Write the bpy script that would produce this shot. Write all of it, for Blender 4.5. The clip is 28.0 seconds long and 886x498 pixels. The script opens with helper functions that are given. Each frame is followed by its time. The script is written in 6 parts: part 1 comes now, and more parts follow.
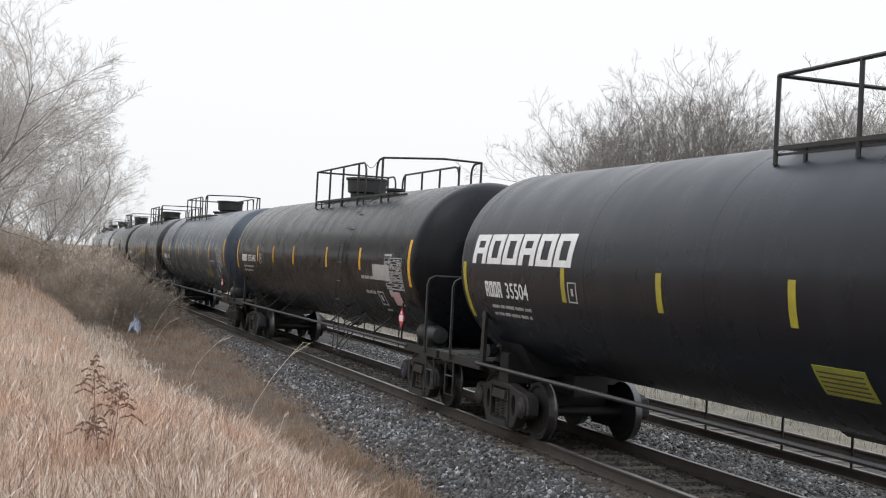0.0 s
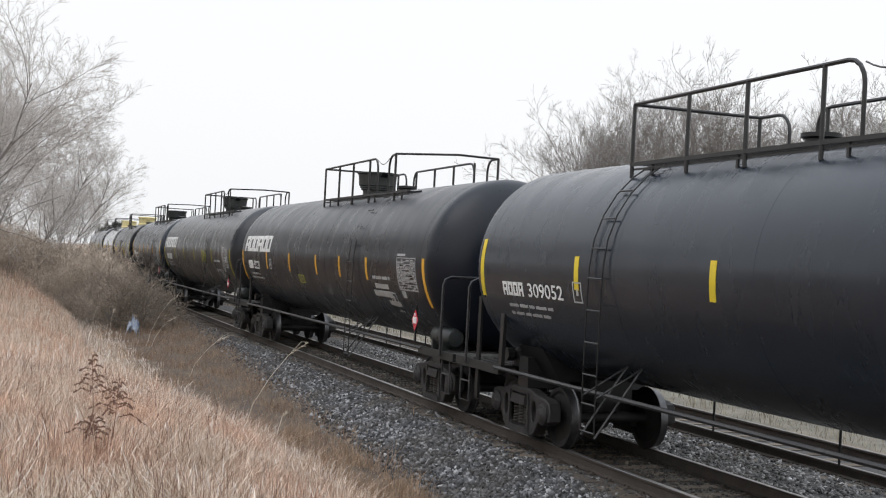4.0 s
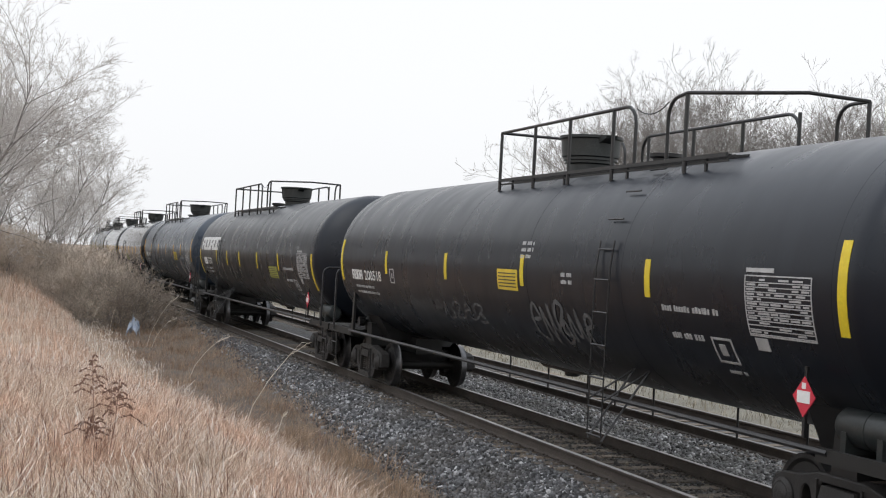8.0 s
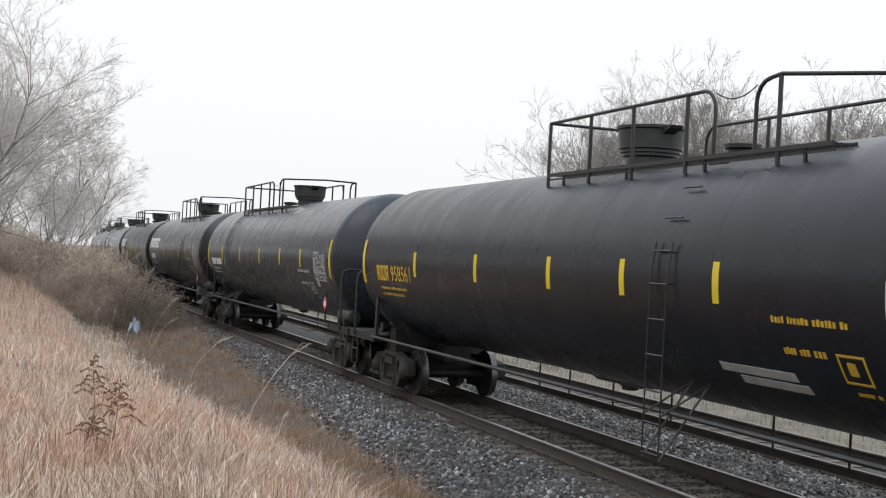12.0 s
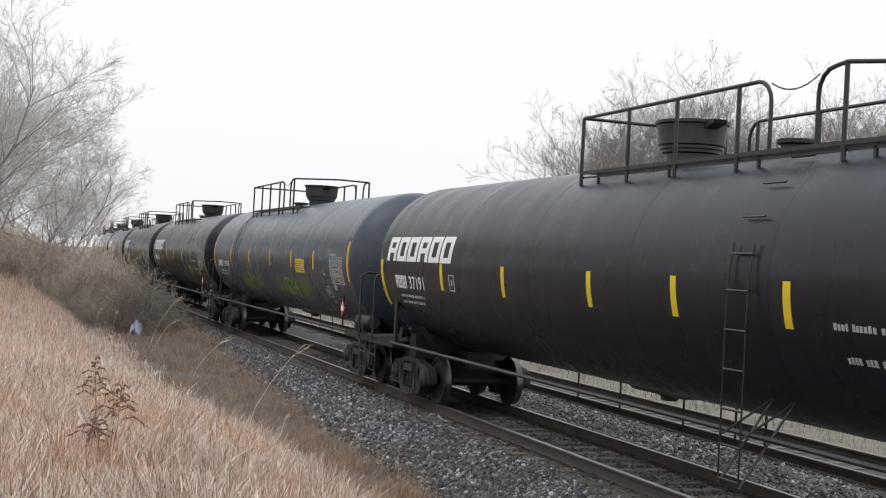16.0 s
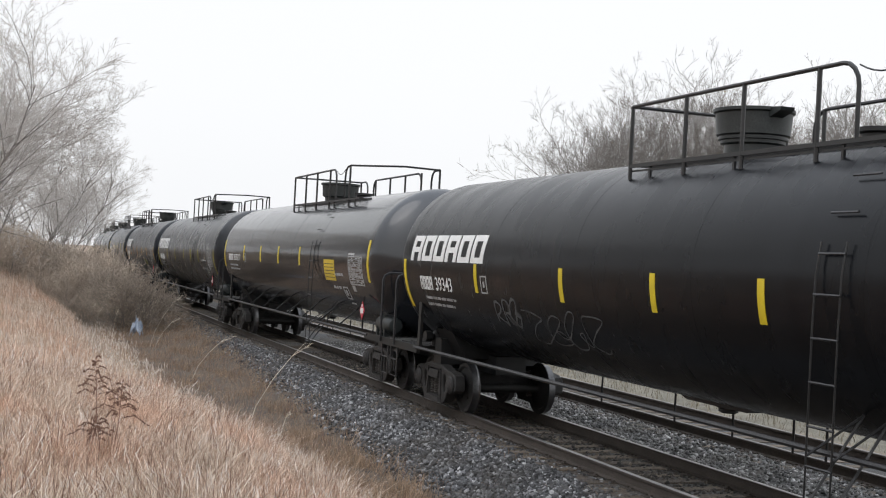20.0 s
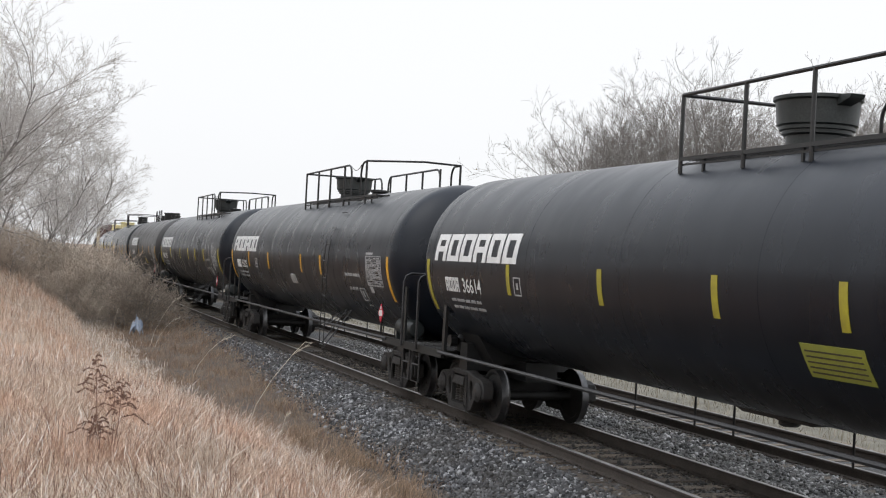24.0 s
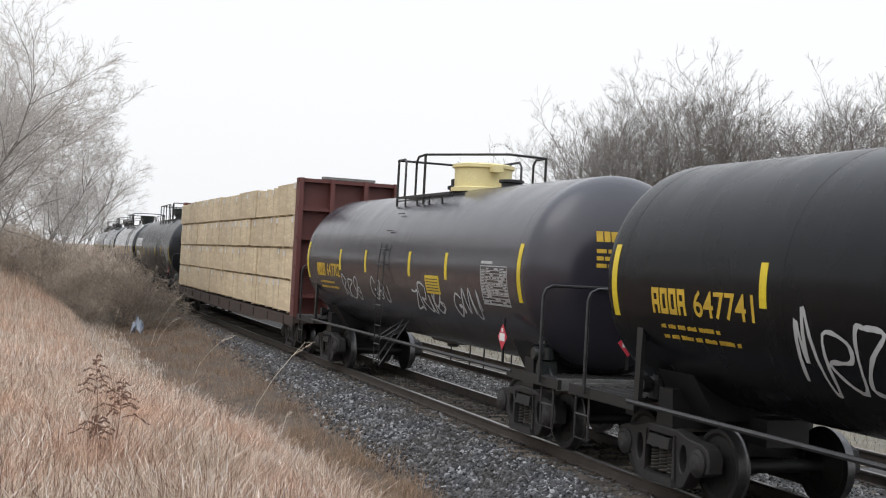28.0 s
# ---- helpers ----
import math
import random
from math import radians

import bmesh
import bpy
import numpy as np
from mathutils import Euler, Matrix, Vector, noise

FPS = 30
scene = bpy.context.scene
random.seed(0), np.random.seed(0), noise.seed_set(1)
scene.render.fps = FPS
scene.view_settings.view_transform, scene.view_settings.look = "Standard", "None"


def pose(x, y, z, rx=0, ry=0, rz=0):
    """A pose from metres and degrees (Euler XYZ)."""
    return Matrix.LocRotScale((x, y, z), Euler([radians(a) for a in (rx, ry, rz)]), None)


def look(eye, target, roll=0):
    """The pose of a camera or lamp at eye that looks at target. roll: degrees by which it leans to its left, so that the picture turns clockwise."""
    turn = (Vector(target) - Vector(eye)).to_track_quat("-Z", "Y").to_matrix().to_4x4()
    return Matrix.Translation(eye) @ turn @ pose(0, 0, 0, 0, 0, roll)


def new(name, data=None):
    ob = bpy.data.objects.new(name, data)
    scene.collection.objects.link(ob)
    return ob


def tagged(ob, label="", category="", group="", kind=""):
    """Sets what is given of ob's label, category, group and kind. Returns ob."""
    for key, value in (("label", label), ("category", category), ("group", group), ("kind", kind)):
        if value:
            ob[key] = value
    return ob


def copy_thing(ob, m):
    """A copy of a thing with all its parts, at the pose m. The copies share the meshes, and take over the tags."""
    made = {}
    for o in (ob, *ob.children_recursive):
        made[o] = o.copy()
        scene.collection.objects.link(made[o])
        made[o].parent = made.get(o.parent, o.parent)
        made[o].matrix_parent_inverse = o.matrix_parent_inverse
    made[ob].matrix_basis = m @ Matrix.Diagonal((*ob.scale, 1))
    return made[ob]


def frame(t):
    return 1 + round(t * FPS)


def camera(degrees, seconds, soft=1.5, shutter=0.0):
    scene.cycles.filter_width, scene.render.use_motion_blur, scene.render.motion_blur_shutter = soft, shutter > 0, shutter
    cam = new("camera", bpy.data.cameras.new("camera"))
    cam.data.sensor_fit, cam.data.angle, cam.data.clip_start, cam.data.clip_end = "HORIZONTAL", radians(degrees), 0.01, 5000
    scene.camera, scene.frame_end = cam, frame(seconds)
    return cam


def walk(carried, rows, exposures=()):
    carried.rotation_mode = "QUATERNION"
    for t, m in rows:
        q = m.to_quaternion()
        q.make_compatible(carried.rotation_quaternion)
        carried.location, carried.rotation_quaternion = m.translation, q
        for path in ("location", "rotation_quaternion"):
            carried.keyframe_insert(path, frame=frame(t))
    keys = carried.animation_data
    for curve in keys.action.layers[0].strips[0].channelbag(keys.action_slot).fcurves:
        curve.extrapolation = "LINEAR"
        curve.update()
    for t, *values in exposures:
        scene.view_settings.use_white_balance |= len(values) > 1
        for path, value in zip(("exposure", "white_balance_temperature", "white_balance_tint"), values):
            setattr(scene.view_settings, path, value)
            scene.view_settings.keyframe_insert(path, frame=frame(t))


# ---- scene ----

# the track near the camera runs straight, then bends away from it
EYE = Vector((0.0, 0.0, 2.7265))
DIST, ANG, BEND, S_BEND = 9.0178, 0.3516, 0.00051, -37.46
ALONG = Vector((math.sin(ANG), -math.cos(ANG), 0))
AWAY = Vector((math.cos(ANG), math.sin(ANG), 0))
SPEED, S_REF = 25.688, -19.14
TRACK2 = 3.88

# ---- camera ----
cam = camera(40.1, 28.0, soft=1.12)


def aim(dx, dy):
    yaw, pitch = -dx / 2148.0, radians(0.6537) + dy / 2148.0
    way = Vector((math.sin(yaw) * math.cos(pitch), math.cos(yaw) * math.cos(pitch), math.sin(pitch)))
    return look(EYE, EYE + way * 20, 3.061)


walk(cam, [(t, aim(dx, dy)) for t, dx, dy in (
    (0, 0.8, 0.4), (1, 0.5, 0), (2, -1.5, -1), (3, -1, -0.5), (4, -2, -1), (4.5, -2, -1), (6.5, -1.5, 0), (8, -1.5, 0.3), (9, -0.8, 1),
    (10, -0.8, 0.6), (11, 0.3, 1), (12, 0, 1), (12.5, 0.6, 1.5), (14.5, 1.8, 3), (15, 2.5, 3), (16, 3, 3.5), (17, 3, 3.5), (18, 4, 2.5),
    (19, 4.2, 2.5), (20, 4, 1), (20.5, 4, 1), (22.5, 4.2, -0.5), (24, 4, -1), (26, 4.5, -1), (28, 5, -0.6))])

# ---- light: a bright overcast sky ----
world = bpy.data.worlds.new("overcast_sky")
scene.world = world
world.use_nodes = True
wn, wl = world.node_tree.nodes, world.node_tree.links
wn.clear()
sky = wn.new("ShaderNodeTexSky")
sky.sky_type, sky.sun_disc, sky.sun_elevation, sky.sun_rotation = "NISHITA", False, radians(48), radians(200)
sky.dust_density = 6.0
grey = wn.new("ShaderNodeHueSaturation")
grey.inputs["Saturation"].default_value = 0.2
grey.inputs["Value"].default_value = 0.12
coord = wn.new("ShaderNodeTexCoord")
split = wn.new("ShaderNodeSeparateXYZ")
wl.new(coord.outputs["Generated"], split.inputs["Vector"])
height = wn.new("ShaderNodeMapRange")
height.inputs["From Min"].default_value, height.inputs["From Max"].default_value = 0.3, 1.0
wl.new(split.outputs["Z"], height.inputs["Value"])
veil = wn.new("ShaderNodeMixRGB")
veil.inputs["Color1"].default_value = (1.09, 1.105, 1.13, 1)
veil.inputs["Color2"].default_value = (2.1, 2.24, 2.5, 1)
wl.new(height.outputs["Result"], veil.inputs["Fac"])
cloud = wn.new("ShaderNodeMixRGB")
cloud.inputs["Fac"].default_value = 0.85
back = wn.new("ShaderNodeBackground")
back.inputs["Strength"].default_value = 1.0
wout = wn.new("ShaderNodeOutputWorld")
wl.new(sky.outputs["Color"], grey.inputs["Color"])
wl.new(grey.outputs["Color"], cloud.inputs["Color1"])
wl.new(veil.outputs["Color"], cloud.inputs["Color2"])
wl.new(cloud.outputs["Color"], back.inputs["Color"])
wl.new(back.outputs["Background"], wout.inputs["Surface"])
sun_data = bpy.data.lights.new("sun", "SUN")
sun_data.energy, sun_data.angle, sun_data.color = 0.5, radians(40), (1, 0.97, 0.94)
sun = new("sun", sun_data)
sun.matrix_world = look((0, 0, 60), (26, 24, 0))


# ---- materials ----
def ramp_mix(nt, fac, c1, c2):
    m = nt.nodes.new("ShaderNodeMixRGB")
    nt.links.new(fac, m.inputs["Fac"])
    for socket, c in (("Color1", c1), ("Color2", c2)):
        if isinstance(c, tuple):
            m.inputs[socket].default_value = (*c, 1)
        else:
            nt.links.new(c, m.inputs[socket])
    return m.outputs["Color"]


def noise_fac(nt, coord, scale, detail=4, lo=0.35, hi=0.65, stretch=None):
    src = coord
    if stretch:
        mp = nt.nodes.new("ShaderNodeMapping")
        mp.inputs["Scale"].default_value = stretch
        nt.links.new(coord, mp.inputs["Vector"])
        src = mp.outputs["Vector"]
    n = nt.nodes.new("ShaderNodeTexNoise")
    n.inputs["Scale"].default_value, n.inputs["Detail"].default_value = scale, detail
    nt.links.new(src, n.inputs["Vector"])
    r = nt.nodes.new("ShaderNodeMapRange")
    r.inputs["From Min"].default_value, r.inputs["From Max"].default_value = lo, hi
    nt.links.new(n.outputs["Fac"], r.inputs["Value"])
    return r.outputs["Result"]


def surface(name, base, other, rough=0.7, metal=0.0, scale=3.0, fine=40.0, speck=None, bump=0.0, bump_scale=60.0, rough2=None, stretch=None,
            random_tone=0.0, island=False, lo=0.35, hi=0.65):
    """A node material: two tones in large stains, a fine grain, relief and wear."""
    mat = bpy.data.materials.new(name)
    mat.use_nodes = True
    nt = mat.node_tree
    bsdf = nt.nodes["Principled BSDF"]
    co = nt.nodes.new("ShaderNodeTexCoord").outputs["Object"]
    col = ramp_mix(nt, noise_fac(nt, co, scale, 5, lo, hi, stretch), base, other)
    grain = noise_fac(nt, co, fine, 3, 0.3, 0.7, stretch)
    col = ramp_mix(nt, grain, col, speck if speck else tuple(c * 0.8 for c in base))
    if random_tone:
        if island:
            rnd = nt.nodes.new("ShaderNodeNewGeometry").outputs["Random Per Island"]
        else:
            rnd = nt.nodes.new("ShaderNodeObjectInfo").outputs["Random"]
        hsv = nt.nodes.new("ShaderNodeHueSaturation")
        mr = nt.nodes.new("ShaderNodeMapRange")
        mr.inputs["To Min"].default_value, mr.inputs["To Max"].default_value = 1 - random_tone, 1 + random_tone
        nt.links.new(rnd, mr.inputs["Value"])
        nt.links.new(mr.outputs["Result"], hsv.inputs["Value"])
        nt.links.new(col, hsv.inputs["Color"])
        col = hsv.outputs["Color"]
    nt.links.new(col, bsdf.inputs["Base Color"])
    bsdf.inputs["Metallic"].default_value = metal
    if rough2 is None:
        bsdf.inputs["Roughness"].default_value = rough
    else:
        r = nt.nodes.new("ShaderNodeMapRange")
        r.inputs["To Min"].default_value, r.inputs["To Max"].default_value = rough, rough2
        nt.links.new(noise_fac(nt, co, scale * 1.7, 4, 0.3, 0.7, stretch), r.inputs["Value"])
        nt.links.new(r.outputs["Result"], bsdf.inputs["Roughness"])
    if bump:
        b = nt.nodes.new("ShaderNodeBump")
        b.inputs["Strength"].default_value, b.inputs["Distance"].default_value = bump, 0.02
        nt.links.new(noise_fac(nt, co, bump_scale, 4, 0.2, 0.8), b.inputs["Height"])
        nt.links.new(b.outputs["Normal"], bsdf.inputs["Normal"])
    return mat


def tank_paint(name, base, dirt, rough, rough2, dirt_amount, gloss=0.5):
    """Weathered paint of a tank: streaks that run down the shell and road grime along its belly."""
    mat = bpy.data.materials.new(name)
    mat.use_nodes = True
    nt = mat.node_tree
    bsdf = nt.nodes["Principled BSDF"]
    co = nt.nodes.new("ShaderNodeTexCoord").outputs["Object"]
    streak = noise_fac(nt, co, 1.6, 5, 0.45, 0.75, (1.6, 0.25, 0.25))
    patch = noise_fac(nt, co, 0.7, 4, 0.4, 0.75)
    mul = nt.nodes.new("ShaderNodeMath")
    mul.operation = "MULTIPLY"
    mul.inputs[1].default_value = dirt_amount
    nt.links.new(streak, mul.inputs[0])
    mul2 = nt.nodes.new("ShaderNodeMath")
    mul2.operation = "MULTIPLY"
    mul2.inputs[1].default_value = dirt_amount * 0.8
    nt.links.new(patch, mul2.inputs[0])
    col = ramp_mix(nt, mul.outputs[0], base, dirt)
    col = ramp_mix(nt, mul2.outputs[0], col, tuple(0.55 * c for c in base))
    nt.links.new(col, bsdf.inputs["Base Color"])
    r = nt.nodes.new("ShaderNodeMapRange")
    r.inputs["To Min"].default_value, r.inputs["To Max"].default_value = rough, rough2
    nt.links.new(noise_fac(nt, co, 2.2, 5, 0.3, 0.7, (1, 0.4, 0.4)), r.inputs["Value"])
    nt.links.new(r.outputs["Result"], bsdf.inputs["Roughness"])
    bsdf.inputs["Specular IOR Level"].default_value = gloss
    b = nt.nodes.new("ShaderNodeBump")
    b.inputs["Strength"].default_value, b.inputs["Distance"].default_value = 0.05, 0.03
    nt.links.new(noise_fac(nt, co, 1.3, 3, 0.2, 0.8), b.inputs["Height"])
    nt.links.new(b.outputs["Normal"], bsdf.inputs["Normal"])
    return mat


PAINT = {
    "black": tank_paint("black_tank_paint", (0.006, 0.0086, 0.0142), (0.0155, 0.0196, 0.0268), 0.24, 0.36, 0.5, 0.31),
    "matt": tank_paint("matt_black_tank_paint", (0.0045, 0.0054, 0.0072), (0.0112, 0.0125, 0.0152), 0.2, 0.32, 0.5, 0.16),
    "dull": tank_paint("dull_black_tank_paint", (0.0106, 0.0128, 0.0174), (0.0295, 0.0322, 0.0378), 0.24, 0.35, 0.7, 0.43),
    "gloss": tank_paint("glossy_black_tank_paint", (0.0073, 0.0093, 0.0134), (0.017, 0.0199, 0.0252), 0.1, 0.17, 0.35, 0.85),
    "blue": tank_paint("blue_grey_tank_paint", (0.032, 0.0445, 0.063), (0.053, 0.062, 0.074), 0.24, 0.34, 0.4, 0.36),
    "navy": tank_paint("dark_blue_tank_paint", (0.013, 0.0195, 0.029), (0.03, 0.0365, 0.045), 0.2, 0.31, 0.45, 0.4),
    "dusk": tank_paint("dusky_purple_black_tank_paint", (0.027, 0.026, 0.035), (0.044, 0.042, 0.052), 0.17, 0.27, 0.45, 0.66),
    "brown": tank_paint("grimy_brown_black_tank_paint", (0.034, 0.032, 0.032), (0.082, 0.075, 0.07), 0.32, 0.48, 0.9),
}
M_FRAME = surface("black_frame_paint", (0.0048, 0.005, 0.0058), (0.0105, 0.0108, 0.0115), 0.5, scale=2, fine=30, speck=(0.008, 0.008, 0.008))
M_DECK = surface("worn_dark_deck_steel", (0.004, 0.004, 0.0044), (0.011, 0.0105, 0.01), 0.7, metal=0.0, scale=5, fine=30, speck=(0.013, 0.012, 0.011))
M_SILL = surface("olive_grimed_sill_steel", (0.012, 0.0118, 0.011), (0.06, 0.055, 0.032), 0.6, scale=1.4, fine=20, lo=0.5, hi=0.7)
M_RAILING = surface("black_railing_paint", (0.009, 0.0092, 0.0098), (0.02, 0.0195, 0.019), 0.45, scale=4)
M_TRUCK = surface("grimy_cast_steel", (0.009, 0.0088, 0.0088), (0.03, 0.027, 0.025), 0.62, scale=5, fine=50, speck=(0.018, 0.016, 0.015), bump=0.4)
M_SPRING = surface("worn_spring_steel", (0.07, 0.062, 0.055), (0.035, 0.03, 0.027), 0.55, scale=6)
M_WHEEL = surface("dark_wheel_steel", (0.006, 0.0058, 0.0056), (0.014, 0.013, 0.012), 0.6, metal=0.1, scale=6, bump=0.2)
M_TREAD = surface("polished_wheel_tread", (0.16, 0.16, 0.165), (0.07, 0.07, 0.07), 0.42, metal=1.0, scale=8)
M_RODS = surface("worn_grey_pipe", (0.026, 0.026, 0.028), (0.06, 0.058, 0.057), 0.45, metal=0.3, scale=3)
M_STEELTOP = surface("pale_worn_and_sky_lit_steel", (0.25, 0.25, 0.245), (0.13, 0.125, 0.12), 0.5, metal=0.3, scale=5)
M_WHITE = surface("white_lettering_paint", (0.8, 0.8, 0.79), (0.62, 0.62, 0.6), 0.55, scale=5)
M_SOFTWHITE = surface("faded_white_stencil", (0.46, 0.46, 0.46), (0.26, 0.26, 0.26), 0.6, scale=6)
M_YELLOWLET = surface("yellow_lettering_paint", (0.62, 0.4, 0.03), (0.4, 0.26, 0.03), 0.55, scale=6)
M_STRIPE = {
    "y": surface("yellow_reflective_stripe", (0.72, 0.55, 0.02), (0.57, 0.43, 0.02), 0.4, scale=6),
    "g": surface("grimy_yellow_reflective_stripe", (0.42, 0.36, 0.03), (0.26, 0.22, 0.03), 0.45, scale=6),
    "o": surface("amber_reflective_stripe", (0.76, 0.4, 0.02), (0.6, 0.3, 0.03), 0.35, scale=6),
}
M_PANEL = {
    "y": surface("yellow_panel", (0.72, 0.52, 0.04), (0.5, 0.37, 0.04), 0.5, scale=5),
    "g": surface("faded_yellow_green_panel", (0.33, 0.34, 0.05), (0.24, 0.25, 0.06), 0.55, scale=5),
    "w": surface("grimy_white_panel", (0.42, 0.42, 0.41), (0.27, 0.27, 0.265), 0.5, scale=5),
    "d": surface("dark_overpainted_panel", (0.055, 0.057, 0.061), (0.075, 0.076, 0.078), 0.5, scale=5),
    "p": surface("pink_white_panel", (0.55, 0.33, 0.33), (0.5, 0.42, 0.42), 0.5, scale=4),
}
M_INK = surface("dark_panel_lettering", (0.06, 0.05, 0.03), (0.1, 0.08, 0.04), 0.6)
M_RED = surface("red_placard", (0.6, 0.03, 0.06), (0.5, 0.04, 0.06), 0.45, scale=6)
M_DOME_Y = surface("cream_yellow_housing_paint", (0.8, 0.7, 0.36), (0.7, 0.58, 0.28), 0.5, scale=4)
M_CAPBLUE = surface("blue_bearing_cap_paint", (0.03, 0.075, 0.2), (0.02, 0.035, 0.08), 0.5, scale=6)
GRAF = {
    "white": surface("white_spray_paint", (0.5, 0.51, 0.52), (0.32, 0.33, 0.34), 0.6, scale=4),
    "grey": surface("faded_grey_spray_paint", (0.12, 0.125, 0.13), (0.05, 0.05, 0.055), 0.6, scale=4),
    "green": surface("yellow_green_spray_paint", (0.22, 0.32, 0.06), (0.1, 0.2, 0.03), 0.6, scale=4),
    "purple": surface("violet_white_spray_paint", (0.42, 0.42, 0.52), (0.3, 0.3, 0.4), 0.6, scale=4),
}
M_OXIDE = surface("oxide_red_car_paint", (0.13, 0.04, 0.035), (0.09, 0.03, 0.025), 0.6, scale=2, fine=20)
M_FLATDECK = surface("rusty_dark_brown_deck", (0.055, 0.035, 0.027), (0.035, 0.024, 0.02), 0.75, scale=2, fine=20)
M_STRAP = surface("thin_tan_strap", (0.6, 0.52, 0.38), (0.46, 0.39, 0.27), 0.6, scale=4)
M_WRAP = surface("tan_stacked_lumber", (0.78, 0.67, 0.47), (0.5, 0.4, 0.26), 0.6, scale=1.1, fine=7, speck=(0.5, 0.4, 0.26), random_tone=0.13, stretch=(0.6, 4, 4), bump=0.3, bump_scale=12)
M_HOUSING = surface("dark_green_grey_housing_paint", (0.016, 0.02, 0.02), (0.034, 0.038, 0.037), 0.42, scale=5)
M_WORNRAIL = surface("dull_worn_rail_head", (0.2, 0.19, 0.18), (0.1, 0.085, 0.075), 0.4, metal=0.8, scale=2)
M_RAILSIDE = surface("brown_rail_side", (0.05, 0.04, 0.033), (0.085, 0.07, 0.058), 0.8, metal=0.1, scale=3, bump=0.2)
M_RAILTOP = surface("polished_rail_head", (0.36, 0.35, 0.345), (0.24, 0.23, 0.22), 0.32, metal=1.0, scale=2)
M_TIE = surface("weathered_tie_wood", (0.095, 0.076, 0.058), (0.04, 0.032, 0.026), 0.9, scale=3, fine=25, speck=(0.15, 0.12, 0.09), stretch=(8, 1, 1), bump=0.5, random_tone=0.4)


def stone_material(name, stops, stain):
    """Crushed stone: every stone its own tone, most of them dark, with stains over the heap and a fine grain."""
    mat = bpy.data.materials.new(name)
    mat.use_nodes = True
    nt = mat.node_tree
    bsdf = nt.nodes["Principled BSDF"]
    co = nt.nodes.new("ShaderNodeTexCoord").outputs["Object"]
    ramp = nt.nodes.new("ShaderNodeValToRGB")
    while len(ramp.color_ramp.elements) < len(stops):
        ramp.color_ramp.elements.new(0.5)
    for e, (at, c) in zip(ramp.color_ramp.elements, stops):
        e.position, e.color = at, (*c, 1)
    nt.links.new(nt.nodes.new("ShaderNodeNewGeometry").outputs["Random Per Island"], ramp.inputs["Fac"])
    col = ramp_mix(nt, noise_fac(nt, co, 0.9, 4, 0.45, 0.8), ramp.outputs["Color"], stain)
    speck = nt.nodes.new("ShaderNodeMixRGB")
    speck.blend_type = "MULTIPLY"
    speck.inputs["Color2"].default_value = (0.55, 0.55, 0.55, 1)
    nt.links.new(noise_fac(nt, co, 55, 3, 0.4, 0.7), speck.inputs["Fac"])
    nt.links.new(col, speck.inputs["Color1"])
    nt.links.new(speck.outputs["Color"], bsdf.inputs["Base Color"])
    bsdf.inputs["Roughness"].default_value = 0.75
    return mat


M_STONE = stone_material("grey_ballast_stone", ((0.0, (0.018, 0.018, 0.019)), (0.45, (0.072, 0.072, 0.075)), (0.75, (0.14, 0.141, 0.146)), (0.9, (0.28, 0.28, 0.285)), (1.0, (0.5, 0.5, 0.5))), (0.062, 0.053, 0.043))
# same ballast in lighter tones: brighter light and pale straw put into the colour
M_STONE_PALE = stone_material("pale_lit_ballast_stone", ((0.0, (0.03, 0.029, 0.028)), (0.4, (0.1, 0.098, 0.094)), (0.75, (0.19, 0.187, 0.18)), (0.9, (0.34, 0.335, 0.325)), (1.0, (0.55, 0.54, 0.53))), (0.12, 0.11, 0.095))
# brown-black tones carry the shade that falls under the train
M_STONE_SHADED = stone_material("dark_shaded_ballast_stone", ((0.0, (0.012, 0.011, 0.01)), (0.5, (0.045, 0.04, 0.035)), (0.85, (0.1, 0.085, 0.068)), (1.0, (0.26, 0.22, 0.17))), (0.05, 0.036, 0.026))
M_FARSTRAW = surface("pale_field_grass", (0.3, 0.265, 0.2), (0.22, 0.195, 0.15), 0.85, scale=0.8, fine=9, random_tone=0.25, island=True)
M_BROWN = surface("brown_dead_grass", (0.285, 0.185, 0.108), (0.17, 0.115, 0.072), 0.85, scale=1.2, fine=9, speck=(0.36, 0.26, 0.18), random_tone=0.5, island=True)
M_WEED = surface("red_brown_weed", (0.2, 0.112, 0.08), (0.15, 0.085, 0.06), 0.85, scale=3, random_tone=0.25, island=True)
M_PLUME = surface("bleached_seed_head", (0.78, 0.7, 0.62), (0.66, 0.56, 0.48), 0.8, scale=3, random_tone=0.2, island=True)
M_PALE = surface("pale_grass_stalk", (0.78, 0.7, 0.58), (0.66, 0.57, 0.45), 0.8, scale=5)
M_BARK = surface("grey_brown_bark", (0.25, 0.228, 0.21), (0.17, 0.155, 0.143), 0.9, scale=3, fine=20, bump=0.4)
M_TWIG = surface("grey_twig_bark", (0.56, 0.52, 0.48), (0.42, 0.39, 0.36), 0.9, scale=2)
M_FARTWIG = surface("grey_brown_twig_bark", (0.26, 0.237, 0.218), (0.19, 0.172, 0.157), 0.9, scale=2)
M_TWIGTAN = surface("tan_brush_twig", (0.5, 0.42, 0.34), (0.3, 0.235, 0.185), 0.9, scale=0.7, random_tone=0.35)
M_BUDS = surface("pale_tan_bud", (0.34, 0.27, 0.17), (0.26, 0.2, 0.13), 0.9, scale=3)
M_BAG = surface("blue_white_plastic", (0.3, 0.35, 0.42), (0.1, 0.16, 0.29), 0.4, scale=6, fine=20, speck=(0.4, 0.43, 0.47))


